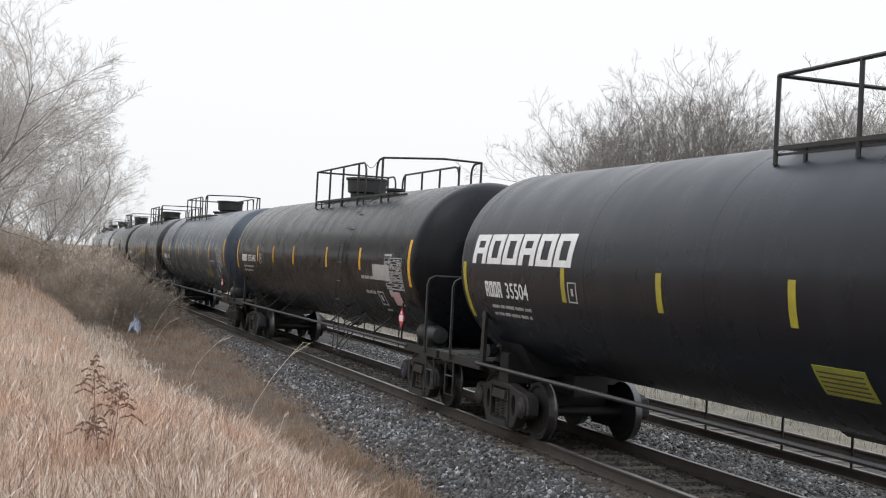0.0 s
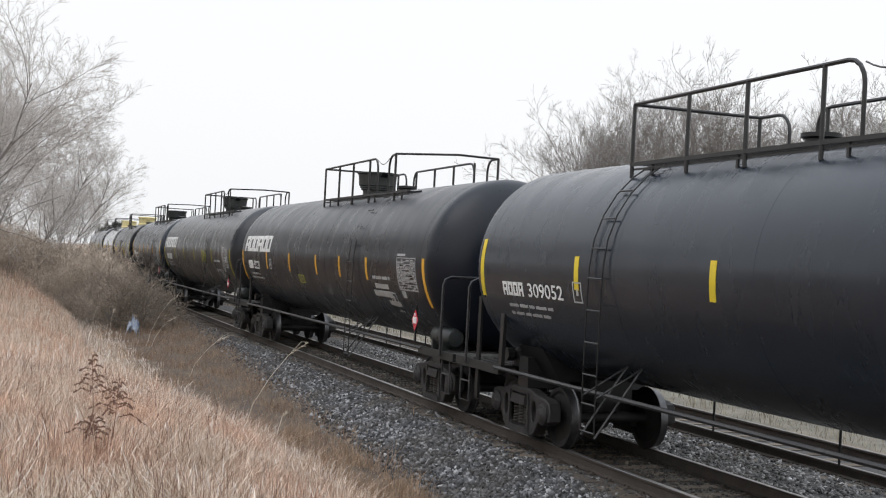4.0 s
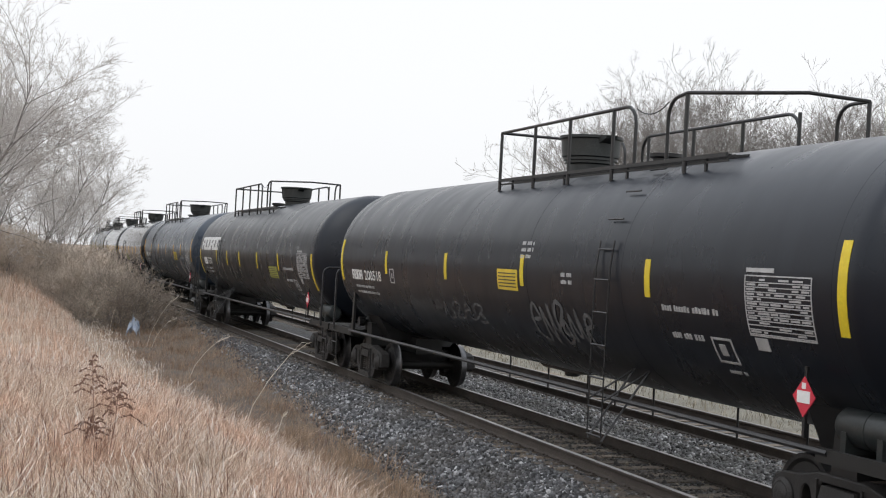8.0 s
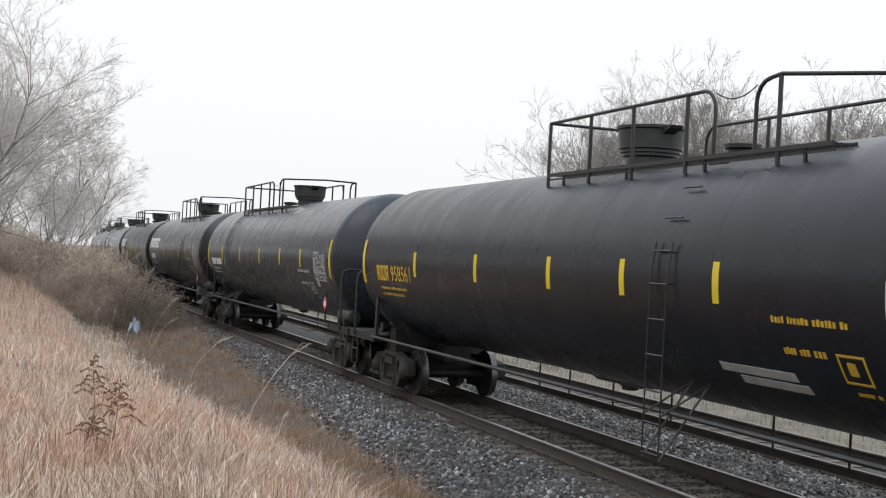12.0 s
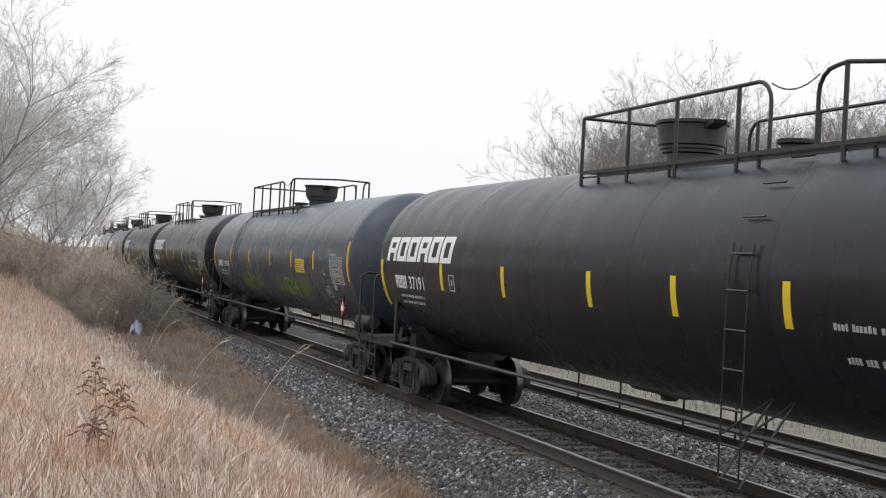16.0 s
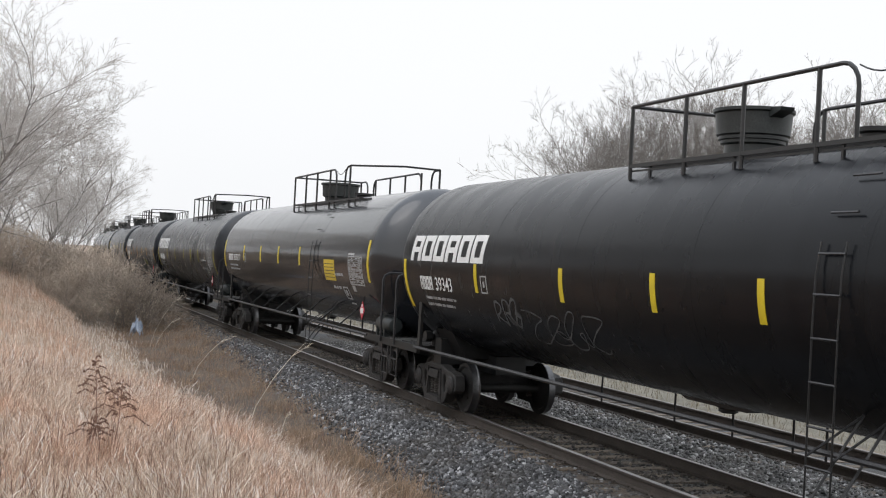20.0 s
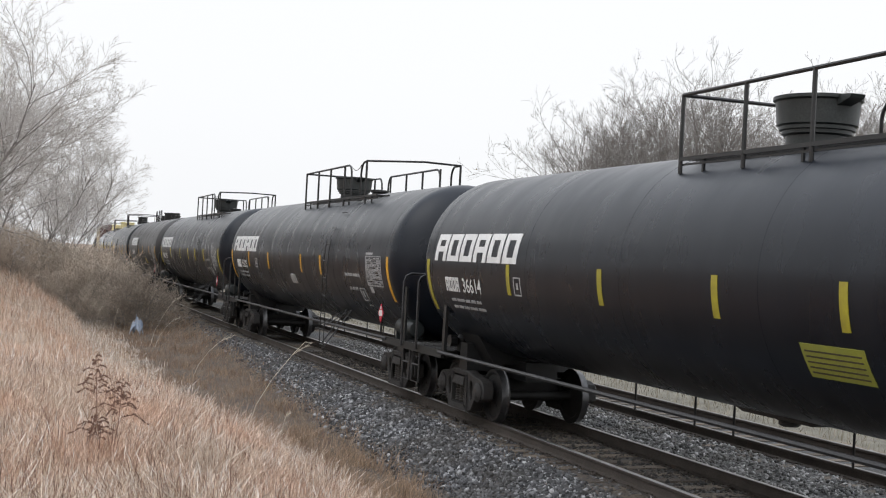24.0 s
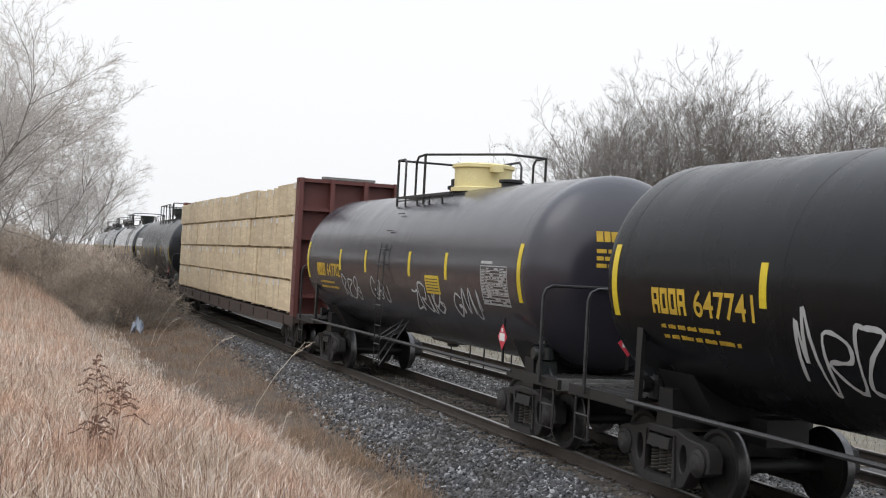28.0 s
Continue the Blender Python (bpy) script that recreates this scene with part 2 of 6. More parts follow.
def grass_material():
    """Dry grass: every blade between dark brown, pinkish tan and bleached straw, in drifts of warmer and greyer tone."""
    mat = bpy.data.materials.new("dry_straw_grass")
    mat.use_nodes = True
    nt = mat.node_tree
    bsdf = nt.nodes["Principled BSDF"]
    co = nt.nodes.new("ShaderNodeTexCoord").outputs["Object"]
    rnd = nt.nodes.new("ShaderNodeNewGeometry").outputs["Random Per Island"]
    ramp = nt.nodes.new("ShaderNodeValToRGB")
    stops = ((0.0, (0.2, 0.125, 0.09)), (0.22, (0.42, 0.295, 0.22)), (0.55, (0.63, 0.495, 0.395)), (0.88, (0.77, 0.645, 0.53)), (1.0, (0.95, 0.88, 0.78)))
    while len(ramp.color_ramp.elements) < len(stops):
        ramp.color_ramp.elements.new(0.5)
    for e, (at, c) in zip(ramp.color_ramp.elements, stops):
        e.position, e.color = at, (*c, 1)
    nt.links.new(rnd, ramp.inputs["Fac"])
    drift = noise_fac(nt, co, 0.8, 5, 0.38, 0.62)
    mul = nt.nodes.new("ShaderNodeMixRGB")
    mul.blend_type = "MULTIPLY"
    mul.inputs["Fac"].default_value = 1.0
    nt.links.new(ramp.outputs["Color"], mul.inputs["Color1"])
    nt.links.new(ramp_mix(nt, drift, (1.07, 0.94, 0.87), (0.96, 0.98, 0.96)), mul.inputs["Color2"])
    tuft = nt.nodes.new("ShaderNodeMixRGB")
    tuft.blend_type = "MULTIPLY"
    tuft.inputs["Fac"].default_value = 1.0
    nt.links.new(mul.outputs["Color"], tuft.inputs["Color1"])
    nt.links.new(ramp_mix(nt, noise_fac(nt, co, 7.0, 4, 0.36, 0.62), (0.76, 0.73, 0.71), (1.14, 1.15, 1.16)), tuft.inputs["Color2"])
    nt.links.new(tuft.outputs["Color"], bsdf.inputs["Base Color"])
    bsdf.inputs["Roughness"].default_value = 0.75
    return mat


M_STRAW = grass_material()


def ground_material():
    """Ballast, dirt and straw by the distance across the track, kept in a vertex attribute."""
    mat = bpy.data.materials.new("ground_soil_gravel_straw")
    mat.use_nodes = True
    nt = mat.node_tree
    bsdf = nt.nodes["Principled BSDF"]
    co = nt.nodes.new("ShaderNodeTexCoord").outputs["Object"]
    att = nt.nodes.new("ShaderNodeAttribute")
    att.attribute_name = "cover"
    sep = nt.nodes.new("ShaderNodeSeparateColor")
    nt.links.new(att.outputs["Color"], sep.inputs["Color"])
    gravel = ramp_mix(nt, noise_fac(nt, co, 22, 6, 0.35, 0.65), (0.1, 0.1, 0.102), (0.05, 0.05, 0.05))
    gravel = ramp_mix(nt, noise_fac(nt, co, 0.8, 4), gravel, (0.08, 0.072, 0.062))
    # straw soil is darker than the blades, to paint the shade between them
    straw = ramp_mix(nt, noise_fac(nt, co, 1.2, 5), (0.3, 0.225, 0.17), (0.2, 0.145, 0.108))
    straw = ramp_mix(nt, noise_fac(nt, co, 30, 4, 0.3, 0.7), straw, (0.3, 0.22, 0.15))
    dirt = ramp_mix(nt, noise_fac(nt, co, 2.5, 5), (0.085, 0.066, 0.052), (0.14, 0.105, 0.075))
    col = ramp_mix(nt, sep.outputs["Red"], straw, dirt)
    col = ramp_mix(nt, sep.outputs["Green"], col, gravel)
    field = ramp_mix(nt, noise_fac(nt, co, 1.5, 5), (0.2, 0.185, 0.145), (0.14, 0.13, 0.103))
    col = ramp_mix(nt, sep.outputs["Blue"], col, field)
    nt.links.new(col, bsdf.inputs["Base Color"])
    bsdf.inputs["Roughness"].default_value = 0.95
    b = nt.nodes.new("ShaderNodeBump")
    b.inputs["Strength"].default_value, b.inputs["Distance"].default_value = 0.8, 0.05
    nt.links.new(noise_fac(nt, co, 25, 5, 0.2, 0.8), b.inputs["Height"])
    nt.links.new(b.outputs["Normal"], bsdf.inputs["Normal"])
    return mat


M_GROUND = ground_material()


# ---- plan of the track ----
def on_track(s, lat=0.0, z=0.0):
    """The place at s metres along the track, lat metres to its far side."""
    k = min(s - S_BEND, 0)
    turn = -k * BEND
    base = max(s, S_BEND)
    c = AWAY * DIST + ALONG * (base - math.sin(turn) / BEND) + AWAY * ((1 - math.cos(turn)) / BEND)
    side = AWAY * math.cos(turn) + ALONG * math.sin(turn)
    c = c + side * lat
    return Vector((c.x, c.y, z))


def heading(s):
    """The turn about z of a thing whose x axis points the way the train goes."""
    return math.atan2(ALONG.y, ALONG.x) - max(S_BEND - s, 0) * BEND


def track_arrays(s, lat):
    k = np.minimum(s - S_BEND, 0)
    turn = -k * BEND
    base = np.maximum(s, S_BEND)
    a = DIST + (1 - np.cos(turn)) / BEND + np.cos(turn) * lat
    b = base - np.sin(turn) / BEND + np.sin(turn) * lat
    return AWAY.x * a + ALONG.x * b, AWAY.y * a + ALONG.y * b


def ballast_edge(s):
    """Where the ballast gives way to dirt and weeds on the near side."""
    return np.interp(s, [-83, -54, -37.5, -18.6, -10.2, 11], [-1.25, -1.4, -1.9, -2.85, -3.3, -3.3])


def ground_height(s, lat):
    """Height of the ground, without the small bumps."""
    xs = [-400, -60, -14, -9, -7.6, -6.4, -5.2, -4.2, -3.3, -2.7, -1.75, -1.4, 1.4, 1.8, 2.25, 5.3, 5.7, 6.6, 8, 14, 40, 500]
    zs = [2.0, 2.0, 1.6, 1.12, 0.92, 0.55, 0.0, -0.42, -0.58, -0.55, -0.26, -0.2, -0.2, -0.26, -0.2, -0.2, -0.26, -0.55, -0.5, -0.25, 0.0, 0.0]
    z = np.interp(lat, xs, zs)
    # unseen hill added behind the camera, to keep low sky out of the tanks' reflections
    z = z + np.interp(lat, [-400, -70, -40, -22, -13], [13, 11, 6.5, 1.8, 0]) * np.clip((s + 106) / 47, 0, 1)
    fall = np.interp(s, [-80, -55, -38, -28, -20, -14], [0.9, 1.02, 1.06, 0.89, 0.39, 0.0]) * np.clip((-lat - 3.6) / 2.0, 0, 1)
    # further on the bank stands up again, steeper towards the trees
    fall = fall * (1 - np.interp(lat, [-9.2, -6.8, -5.6], [0.8, 0.36, 0.06]) * np.interp(s, [-52, -46, -34], [1.0, 0.85, 0.0]))
    return np.maximum(z - fall, np.where(lat < -3.2, -0.62, -9))


# ---- mesh building ----
class Shape:
    """Collects simple solids into one mesh."""

    def __init__(self):
        self.v, self.f, self.m = [], [], []

    def add(self, vs, fs, m=0):
        o = len(self.v)
        self.v.extend(vs)
        self.f.extend([tuple(i + o for i in f) for f in fs])
        self.m.extend([m] * len(fs))
        return self

    def box(self, x0, x1, y0, y1, z0, z1, m=0, taper=0.0):
        t = taper
        vs = [(x0, y0, z0), (x1, y0, z0), (x1, y1, z0), (x0, y1, z0), (x0 + t, y0 + t, z1), (x1 - t, y0 + t, z1), (x1 - t, y1 - t, z1), (x0 + t, y1 - t, z1)]
        return self.add(vs, [(0, 3, 2, 1), (4, 5, 6, 7), (0, 1, 5, 4), (1, 2, 6, 5), (2, 3, 7, 6), (3, 0, 4, 7)], m)

    def tube(self, path, r, n=6, m=0, caps=True, closed=False):
        pts = [Vector(p) for p in path]
        rs = r if isinstance(r, (list, tuple)) else [r] * len(pts)
        vs, fs = [], []
        up = None
        for i, p in enumerate(pts):
            a = pts[(i - 1) % len(pts)] if (i or closed) else p
            b = pts[(i + 1) % len(pts)] if (i < len(pts) - 1 or closed) else p
            d = (b - a).normalized()
            if up is None:
                up = Vector((0, 0, 1)) if abs(d.z) < 0.9 else Vector((0, 1, 0))
            side = d.cross(up).normalized()
            up = side.cross(d).normalized()
            for j in range(n):
                w = 2 * math.pi * j / n
                vs.append(tuple(p + (side * math.cos(w) + up * math.sin(w)) * rs[i]))
        k = len(pts)
        for i in range(k if closed else k - 1):
            q = (i + 1) % k
            for j in range(n):
                fs.append((i * n + j, i * n + (j + 1) % n, q * n + (j + 1) % n, q * n + j))
        if caps and not closed:
            fs.append(tuple(range(n - 1, -1, -1)))
            fs.append(tuple((k - 1) * n + j for j in range(n)))
        return self.add(vs, fs, m)

    def lathe(self, profile, n=24, axis="z", centre=(0, 0, 0), m=0, mats=None):
        """profile: (radius, height) from bottom to top."""
        vs, fs, ms = [], [], []
        for r, h in profile:
            for j in range(n):
                w = 2 * math.pi * j / n
                a, b = r * math.cos(w), r * math.sin(w)
                p = {"z": (a, b, h), "x": (h, a, b), "y": (b, h, a)}[axis]
                vs.append(tuple(p[i] + centre[i] for i in range(3)))
        for i in range(len(profile) - 1):
            for j in range(n):
                fs.append((i * n + j, i * n + (j + 1) % n, (i + 1) * n + (j + 1) % n, (i + 1) * n + j))
                ms.append(mats[i] if mats else m)
        fs.append(tuple(range(n - 1, -1, -1)))
        fs.append(tuple((len(profile) - 1) * n + j for j in range(n)))
        ms += [ms[0], ms[-1]]
        o = len(self.v)
        self.v.extend(vs)
        self.f.extend([tuple(i + o for i in f) for f in fs])
        self.m.extend(ms)
        return self

    def prism(self, poly, y0, y1, m=0):
        """A polygon in x, z made thick along y."""
        k = len(poly)
        vs = [(x, y0, z) for x, z in poly] + [(x, y1, z) for x, z in poly]
        fs = [tuple(range(k)), tuple(range(2 * k - 1, k - 1, -1))] + [((i + 1) % k, i, k + i, k + (i + 1) % k) for i in range(k)]
        return self.add(vs, fs, m)

    def mesh(self, name, *mats, smooth=None):
        me = bpy.data.meshes.new(name)
        me.from_pydata(self.v, [], self.f)
        for mt in mats:
            me.materials.append(mt)
        if len(mats) > 1:
            me.polygons.foreach_set("material_index", self.m)
        bm = bmesh.new()
        bm.from_mesh(me)
        bmesh.ops.recalc_face_normals(bm, faces=bm.faces)
        bm.to_mesh(me)
        bm.free()
        if smooth:
            me.shade_smooth()
            me.set_sharp_from_angle(angle=radians(smooth))
        return me


def part(name, me, parent, m=None, label="", paint=None):
    ob = new(name, me)
    ob.parent = parent
    if m is not None:
        ob.matrix_basis = m
    if paint:
        ob.material_slots[0].link = "OBJECT"
        ob.material_slots[0].material = paint
    if label:
        tagged(ob, label)
    return ob


def arrays_mesh(name, verts, faces, mat, smooth=False):
    """A mesh from arrays of vertices and of triangles or quads."""
    me = bpy.data.meshes.new(name)
    n, k = len(faces), faces.shape[1]
    me.vertices.add(len(verts))
    me.vertices.foreach_set("co", np.asarray(verts, np.float32).ravel())
    me.loops.add(n * k)
    me.loops.foreach_set("vertex_index", np.asarray(faces, np.int32).ravel())
    me.polygons.add(n)
    me.polygons.foreach_set("loop_start", np.arange(0, n * k, k, dtype=np.int32))
    if smooth:
        me.polygons.foreach_set("use_smooth", np.ones(n, bool))
    me.update(calc_edges=True)
    me.materials.append(mat)
    return me


# ---- ground ----
def build_ground():
    ss = np.concatenate([np.linspace(-1100, -150, 40), np.linspace(-145, -55, 90), np.linspace(-54.5, 4, 270), np.linspace(6, 60, 40), np.linspace(80, 1100, 30)])
    ls = np.concatenate([np.linspace(-900, -30, 14), np.linspace(-26, -12, 14), np.linspace(-11.5, -3.4, 55), np.linspace(-3.3, 6.8, 80), np.linspace(7, 16, 20), np.linspace(18, 420, 22)])
    s, l = np.meshgrid(ss, ls, indexing="ij")
    x, y = track_arrays(s, l)
    z = ground_height(s, l)
    bumps = np.array([noise.fractal(Vector((a * 0.45, b * 0.45, 0)), 1.0, 2.0, 4) for a, b in zip(x.ravel(), y.ravel())]).reshape(x.shape)
    z = z + bumps * np.where((l > -3.2) & (l < 6.3), 0.018, 0.07)
    n, m = x.shape
    i, j = np.meshgrid(np.arange(n - 1), np.arange(m - 1), indexing="ij")
    a = (i * m + j).ravel()
    faces = np.stack([a, a + m, a + m + 1, a + 1], 1)
    me = arrays_mesh("ground", np.stack([x.ravel(), y.ravel(), z.ravel()], 1), faces, M_GROUND, True)
    edge = bumps * 0.5
    gravel = np.clip((l - ballast_edge(s) + edge) / 0.5, 0, 1) * np.clip((6.4 + edge - l) / 0.5, 0, 1)
    gravel = gravel * (1 - 0.7 * np.exp(-((l + 1.1) / 0.22) ** 2))
    dirt = np.clip((l + 5.3 + edge) / 0.7, 0, 1) * np.clip((7.0 - l) / 0.8, 0, 1)
    col = np.stack([dirt.ravel(), gravel.ravel(), np.clip((l - 6.7 - edge) / 0.6, 0, 1).ravel(), 0 * dirt.ravel() + 1], 1)
    att = me.attributes.new("cover", "FLOAT_COLOR", "POINT")
    att.data.foreach_set("color", col.astype(np.float32).ravel())
    ob = new("ground", me)
    return tagged(ob, "dry straw bank, brown dirt and grey ballast along the tracks", "ground", kind="structure")


build_ground()


# ---- rails and ties ----
RAIL_PROFILE = [(-0.07, -0.185), (0.07, -0.185), (0.07, -0.172), (0.012, -0.15), (0.011, -0.05), (0.036, -0.038), (0.037, -0.008), (0.03, 0.0), (-0.03, 0.0), (-0.037, -0.008),
                (-0.036, -0.038), (-0.011, -0.05), (-0.012, -0.15), (-0.07, -0.172)]


def rail_mesh(lat, head):
    ss = list(np.arange(-920, -240, 20.0)) + list(np.arange(-240, S_BEND, 6.0)) + [S_BEND, 0, 40, 700]
    vs, fs, ms = [], [], []
    k = len(RAIL_PROFILE)
    for s in ss:
        for a, z in RAIL_PROFILE:
            vs.append(tuple(on_track(s, lat + a, z)))
    for i in range(len(ss) - 1):
        for j in range(k):
            fs.append((i * k + j, (i + 1) * k + j, (i + 1) * k + (j + 1) % k, i * k + (j + 1) % k))
            ms.append(1 if j in (6, 7, 8) else 0)
    sh = Shape()
    sh.v, sh.f, sh.m = vs, fs, ms
    return sh.mesh("rail", M_RAILSIDE, head)


TIE = Shape().box(-0.115, 0.115, -1.3, 1.3, -0.36, -0.185, taper=0.008).mesh("tie", M_TIE)
PLATE = Shape().box(-0.1, 0.1, -0.17, 0.17, -0.186, -0.172, taper=0.004)
for sx in (-0.06, 0.06):
    for sy in (-0.1, 0.1):
        PLATE.box(sx - 0.012, sx + 0.012, sy - 0.014, sy + 0.014, -0.175, -0.15)
PLATE = PLATE.mesh("tie_plate", M_RAILSIDE)


def place_on_track(s, lat=0.0, z=0.0, skew=0.0):
    return Matrix.Translation(on_track(s, lat, z)) @ Matrix.Rotation(heading(s) + skew, 4, "Z")


def build_track(name, centre, label, near, far):
    track = tagged(new(name), label, "railway track", kind="structure")
    for lat in (-0.755, 0.755):
        part("rail", rail_mesh(centre + lat, M_WORNRAIL if centre else M_RAILTOP), track, label="steel rail with a dull worn head" if centre else "steel rail with a polished head and brown sides")
    rnd = random.Random(5)
    s = far
    vs, fs = [], []
    while s < 120:
        skew, off, dz = rnd.uniform(-0.02, 0.02), rnd.uniform(-0.05, 0.05), rnd.uniform(-0.012, 0.004)
        m = place_on_track(s, centre + off, dz, skew)
        if near[0] < s < near[1]:
            part("tie", TIE, track, m)
        else:
            o = len(vs)
            vs += [tuple(m @ v.co) for v in TIE.vertices]
            fs += [tuple(i + o for i in p.vertices) for p in TIE.polygons]
        s += 0.52
    sh = Shape().add(vs, fs)
    tagged(part("distant_ties", sh.mesh("distant_ties", M_TIE), track), kind="stuff")
    s = far
    sh = Shape()
    while s < 20:
        if s > -70:
            for lat in (-0.755, 0.755):
                m = place_on_track(s, centre + lat)
                sh.add([tuple(m @ v.co) for v in PLATE.vertices], [tuple(p.vertices) for p in PLATE.polygons])
        s += 0.52
    tagged(part("tie_plates", sh.mesh("tie_plates", M_RAILSIDE), track), kind="stuff")
    return track


build_track("track_1", 0.0, "main track with polished steel rails on weathered wooden ties in ballast", (-62, -6), -300)
build_track("track_2", TRACK2, "second track with steel rails and wooden ties beyond the train", (-48, -8), -300)


def stone_cloud(n, s_range, lat_range, seed, size=(0.013, 0.042)):
    rng = np.random.default_rng(seed)
    t = (1 + 5 ** 0.5) / 2
    ico = np.array([(-1, t, 0), (1, t, 0), (-1, -t, 0), (1, -t, 0), (0, -1, t), (0, 1, t), (0, -1, -t), (0, 1, -t), (t, 0, -1), (t, 0, 1), (-t, 0, -1), (-t, 0, 1)]) / 1.9
    tri = np.array([(0, 11, 5), (0, 5, 1), (0, 1, 7), (0, 7, 10), (0, 10, 11), (1, 5, 9), (5, 11, 4), (11, 10, 2), (10, 7, 6), (7, 1, 8), (3, 9, 4), (3, 4, 2), (3, 2, 6), (3, 6, 8),
                    (3, 8, 9), (4, 9, 5), (2, 4, 11), (6, 2, 10), (8, 6, 7), (9, 8, 1)])
    s = rng.uniform(*s_range, n)
    l = rng.uniform(*lat_range, n)
    x, y = track_arrays(s, l)
    keep = rng.uniform(0, 1, n) < np.clip((l - ballast_edge(s) + 0.45) / 0.8, 0, 1) ** 1.5 * (1 - 0.75 * np.exp(-((l + 1.08) / 0.2) ** 2))
    s, l, x, y = s[keep], l[keep], x[keep], y[keep]
    n = len(s)
    z = ground_height(s, l) + rng.uniform(-0.012, 0.02, n) - np.where(np.abs(l) < 1.35, 0.016, 0.0)
    q = rng.normal(size=(n, 4))
    q /= np.linalg.norm(q, axis=1, keepdims=True)
    w, a, b, c = q.T
    rot = np.stack([np.stack([1 - 2 * (b * b + c * c), 2 * (a * b - w * c), 2 * (a * c + w * b)], -1), np.stack([2 * (a * b + w * c), 1 - 2 * (a * a + c * c), 2 * (b * c - w * a)], -1),
                    np.stack([2 * (a * c - w * b), 2 * (b * c + w * a), 1 - 2 * (a * a + b * b)], -1)], 1)
    r = rng.uniform(*size, n)[:, None] * rng.uniform(0.5, 1.4, (n, 3))
    shape = ico[None] * (1 + rng.uniform(-0.4, 0.4, (n, 12, 1)))
    v = np.einsum("nij,nkj->nki", rot, shape * r[:, None, :]) + np.stack([x, y, z], 1)[:, None]
    f = (tri[None] + 12 * np.arange(n)[:, None, None]).reshape(-1, 3)
    return v.reshape(-1, 3), f


def build_ballast():
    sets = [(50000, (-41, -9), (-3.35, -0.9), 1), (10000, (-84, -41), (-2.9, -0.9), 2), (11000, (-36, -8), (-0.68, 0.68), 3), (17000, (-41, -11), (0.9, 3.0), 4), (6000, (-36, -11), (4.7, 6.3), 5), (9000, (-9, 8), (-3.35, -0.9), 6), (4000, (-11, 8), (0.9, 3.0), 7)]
    for n, sr, lr, seed in sets:
        v, f = stone_cloud(n, sr, lr, seed)
        ob = new("ballast_gravel", arrays_mesh("ballast_gravel", v, f, M_STONE_SHADED if seed == 3 else M_STONE_PALE if seed in (4, 5, 7) else M_STONE))
        tagged(ob, "stone ballast between the rails, coloured dark for the shade under the train" if seed == 3 else "stone ballast around the second track, coloured paler as the brighter lit side" if seed in (4, 5, 7) else "loose crushed grey stone ballast beside the rails", "gravel", kind="stuff")


build_ballast()


# ---- tank cars ----
R_TANK, Z_BELLY = 1.62, 1.105
SHELL = {"r": R_TANK}
TRUCK_BASE, WHEEL_R = 0.889, 0.462


def tank_mesh(half, radius, bands):
    """A shell with elliptical heads and raised weld seams; half: from its middle to the head seam."""
    prof = []
    depth = radius * 0.44
    for i in range(19):
        w = math.pi / 2 * i / 18
        prof.append((max(radius * math.sin(w), 0.01), -half - depth * math.cos(w)))
    rise = 0.006 if bands else 0.002
    wide = 0.06 if bands else 0.03
    for x in [-half + 0.3] + [half * q for q in ((-0.72, -0.36, 0.0, 0.36, 0.72) if bands else (-0.5, -0.17, 0.17, 0.5))] + [half - 0.3]:
        prof += [(radius, x - wide - 0.002), (radius + rise, x - wide), (radius + rise, x + wide), (radius, x + wide + 0.002)]
    for i in range(19):
        w = math.pi / 2 * (1 - i / 18)
        prof.append((max(radius * math.sin(w), 0.01), half + depth * max(math.cos(w), 0.0)))
    return Shape().lathe(prof, 72, "x", (0, 0, Z_BELLY + radius)).mesh("tank", PAINT["black"], smooth=32)


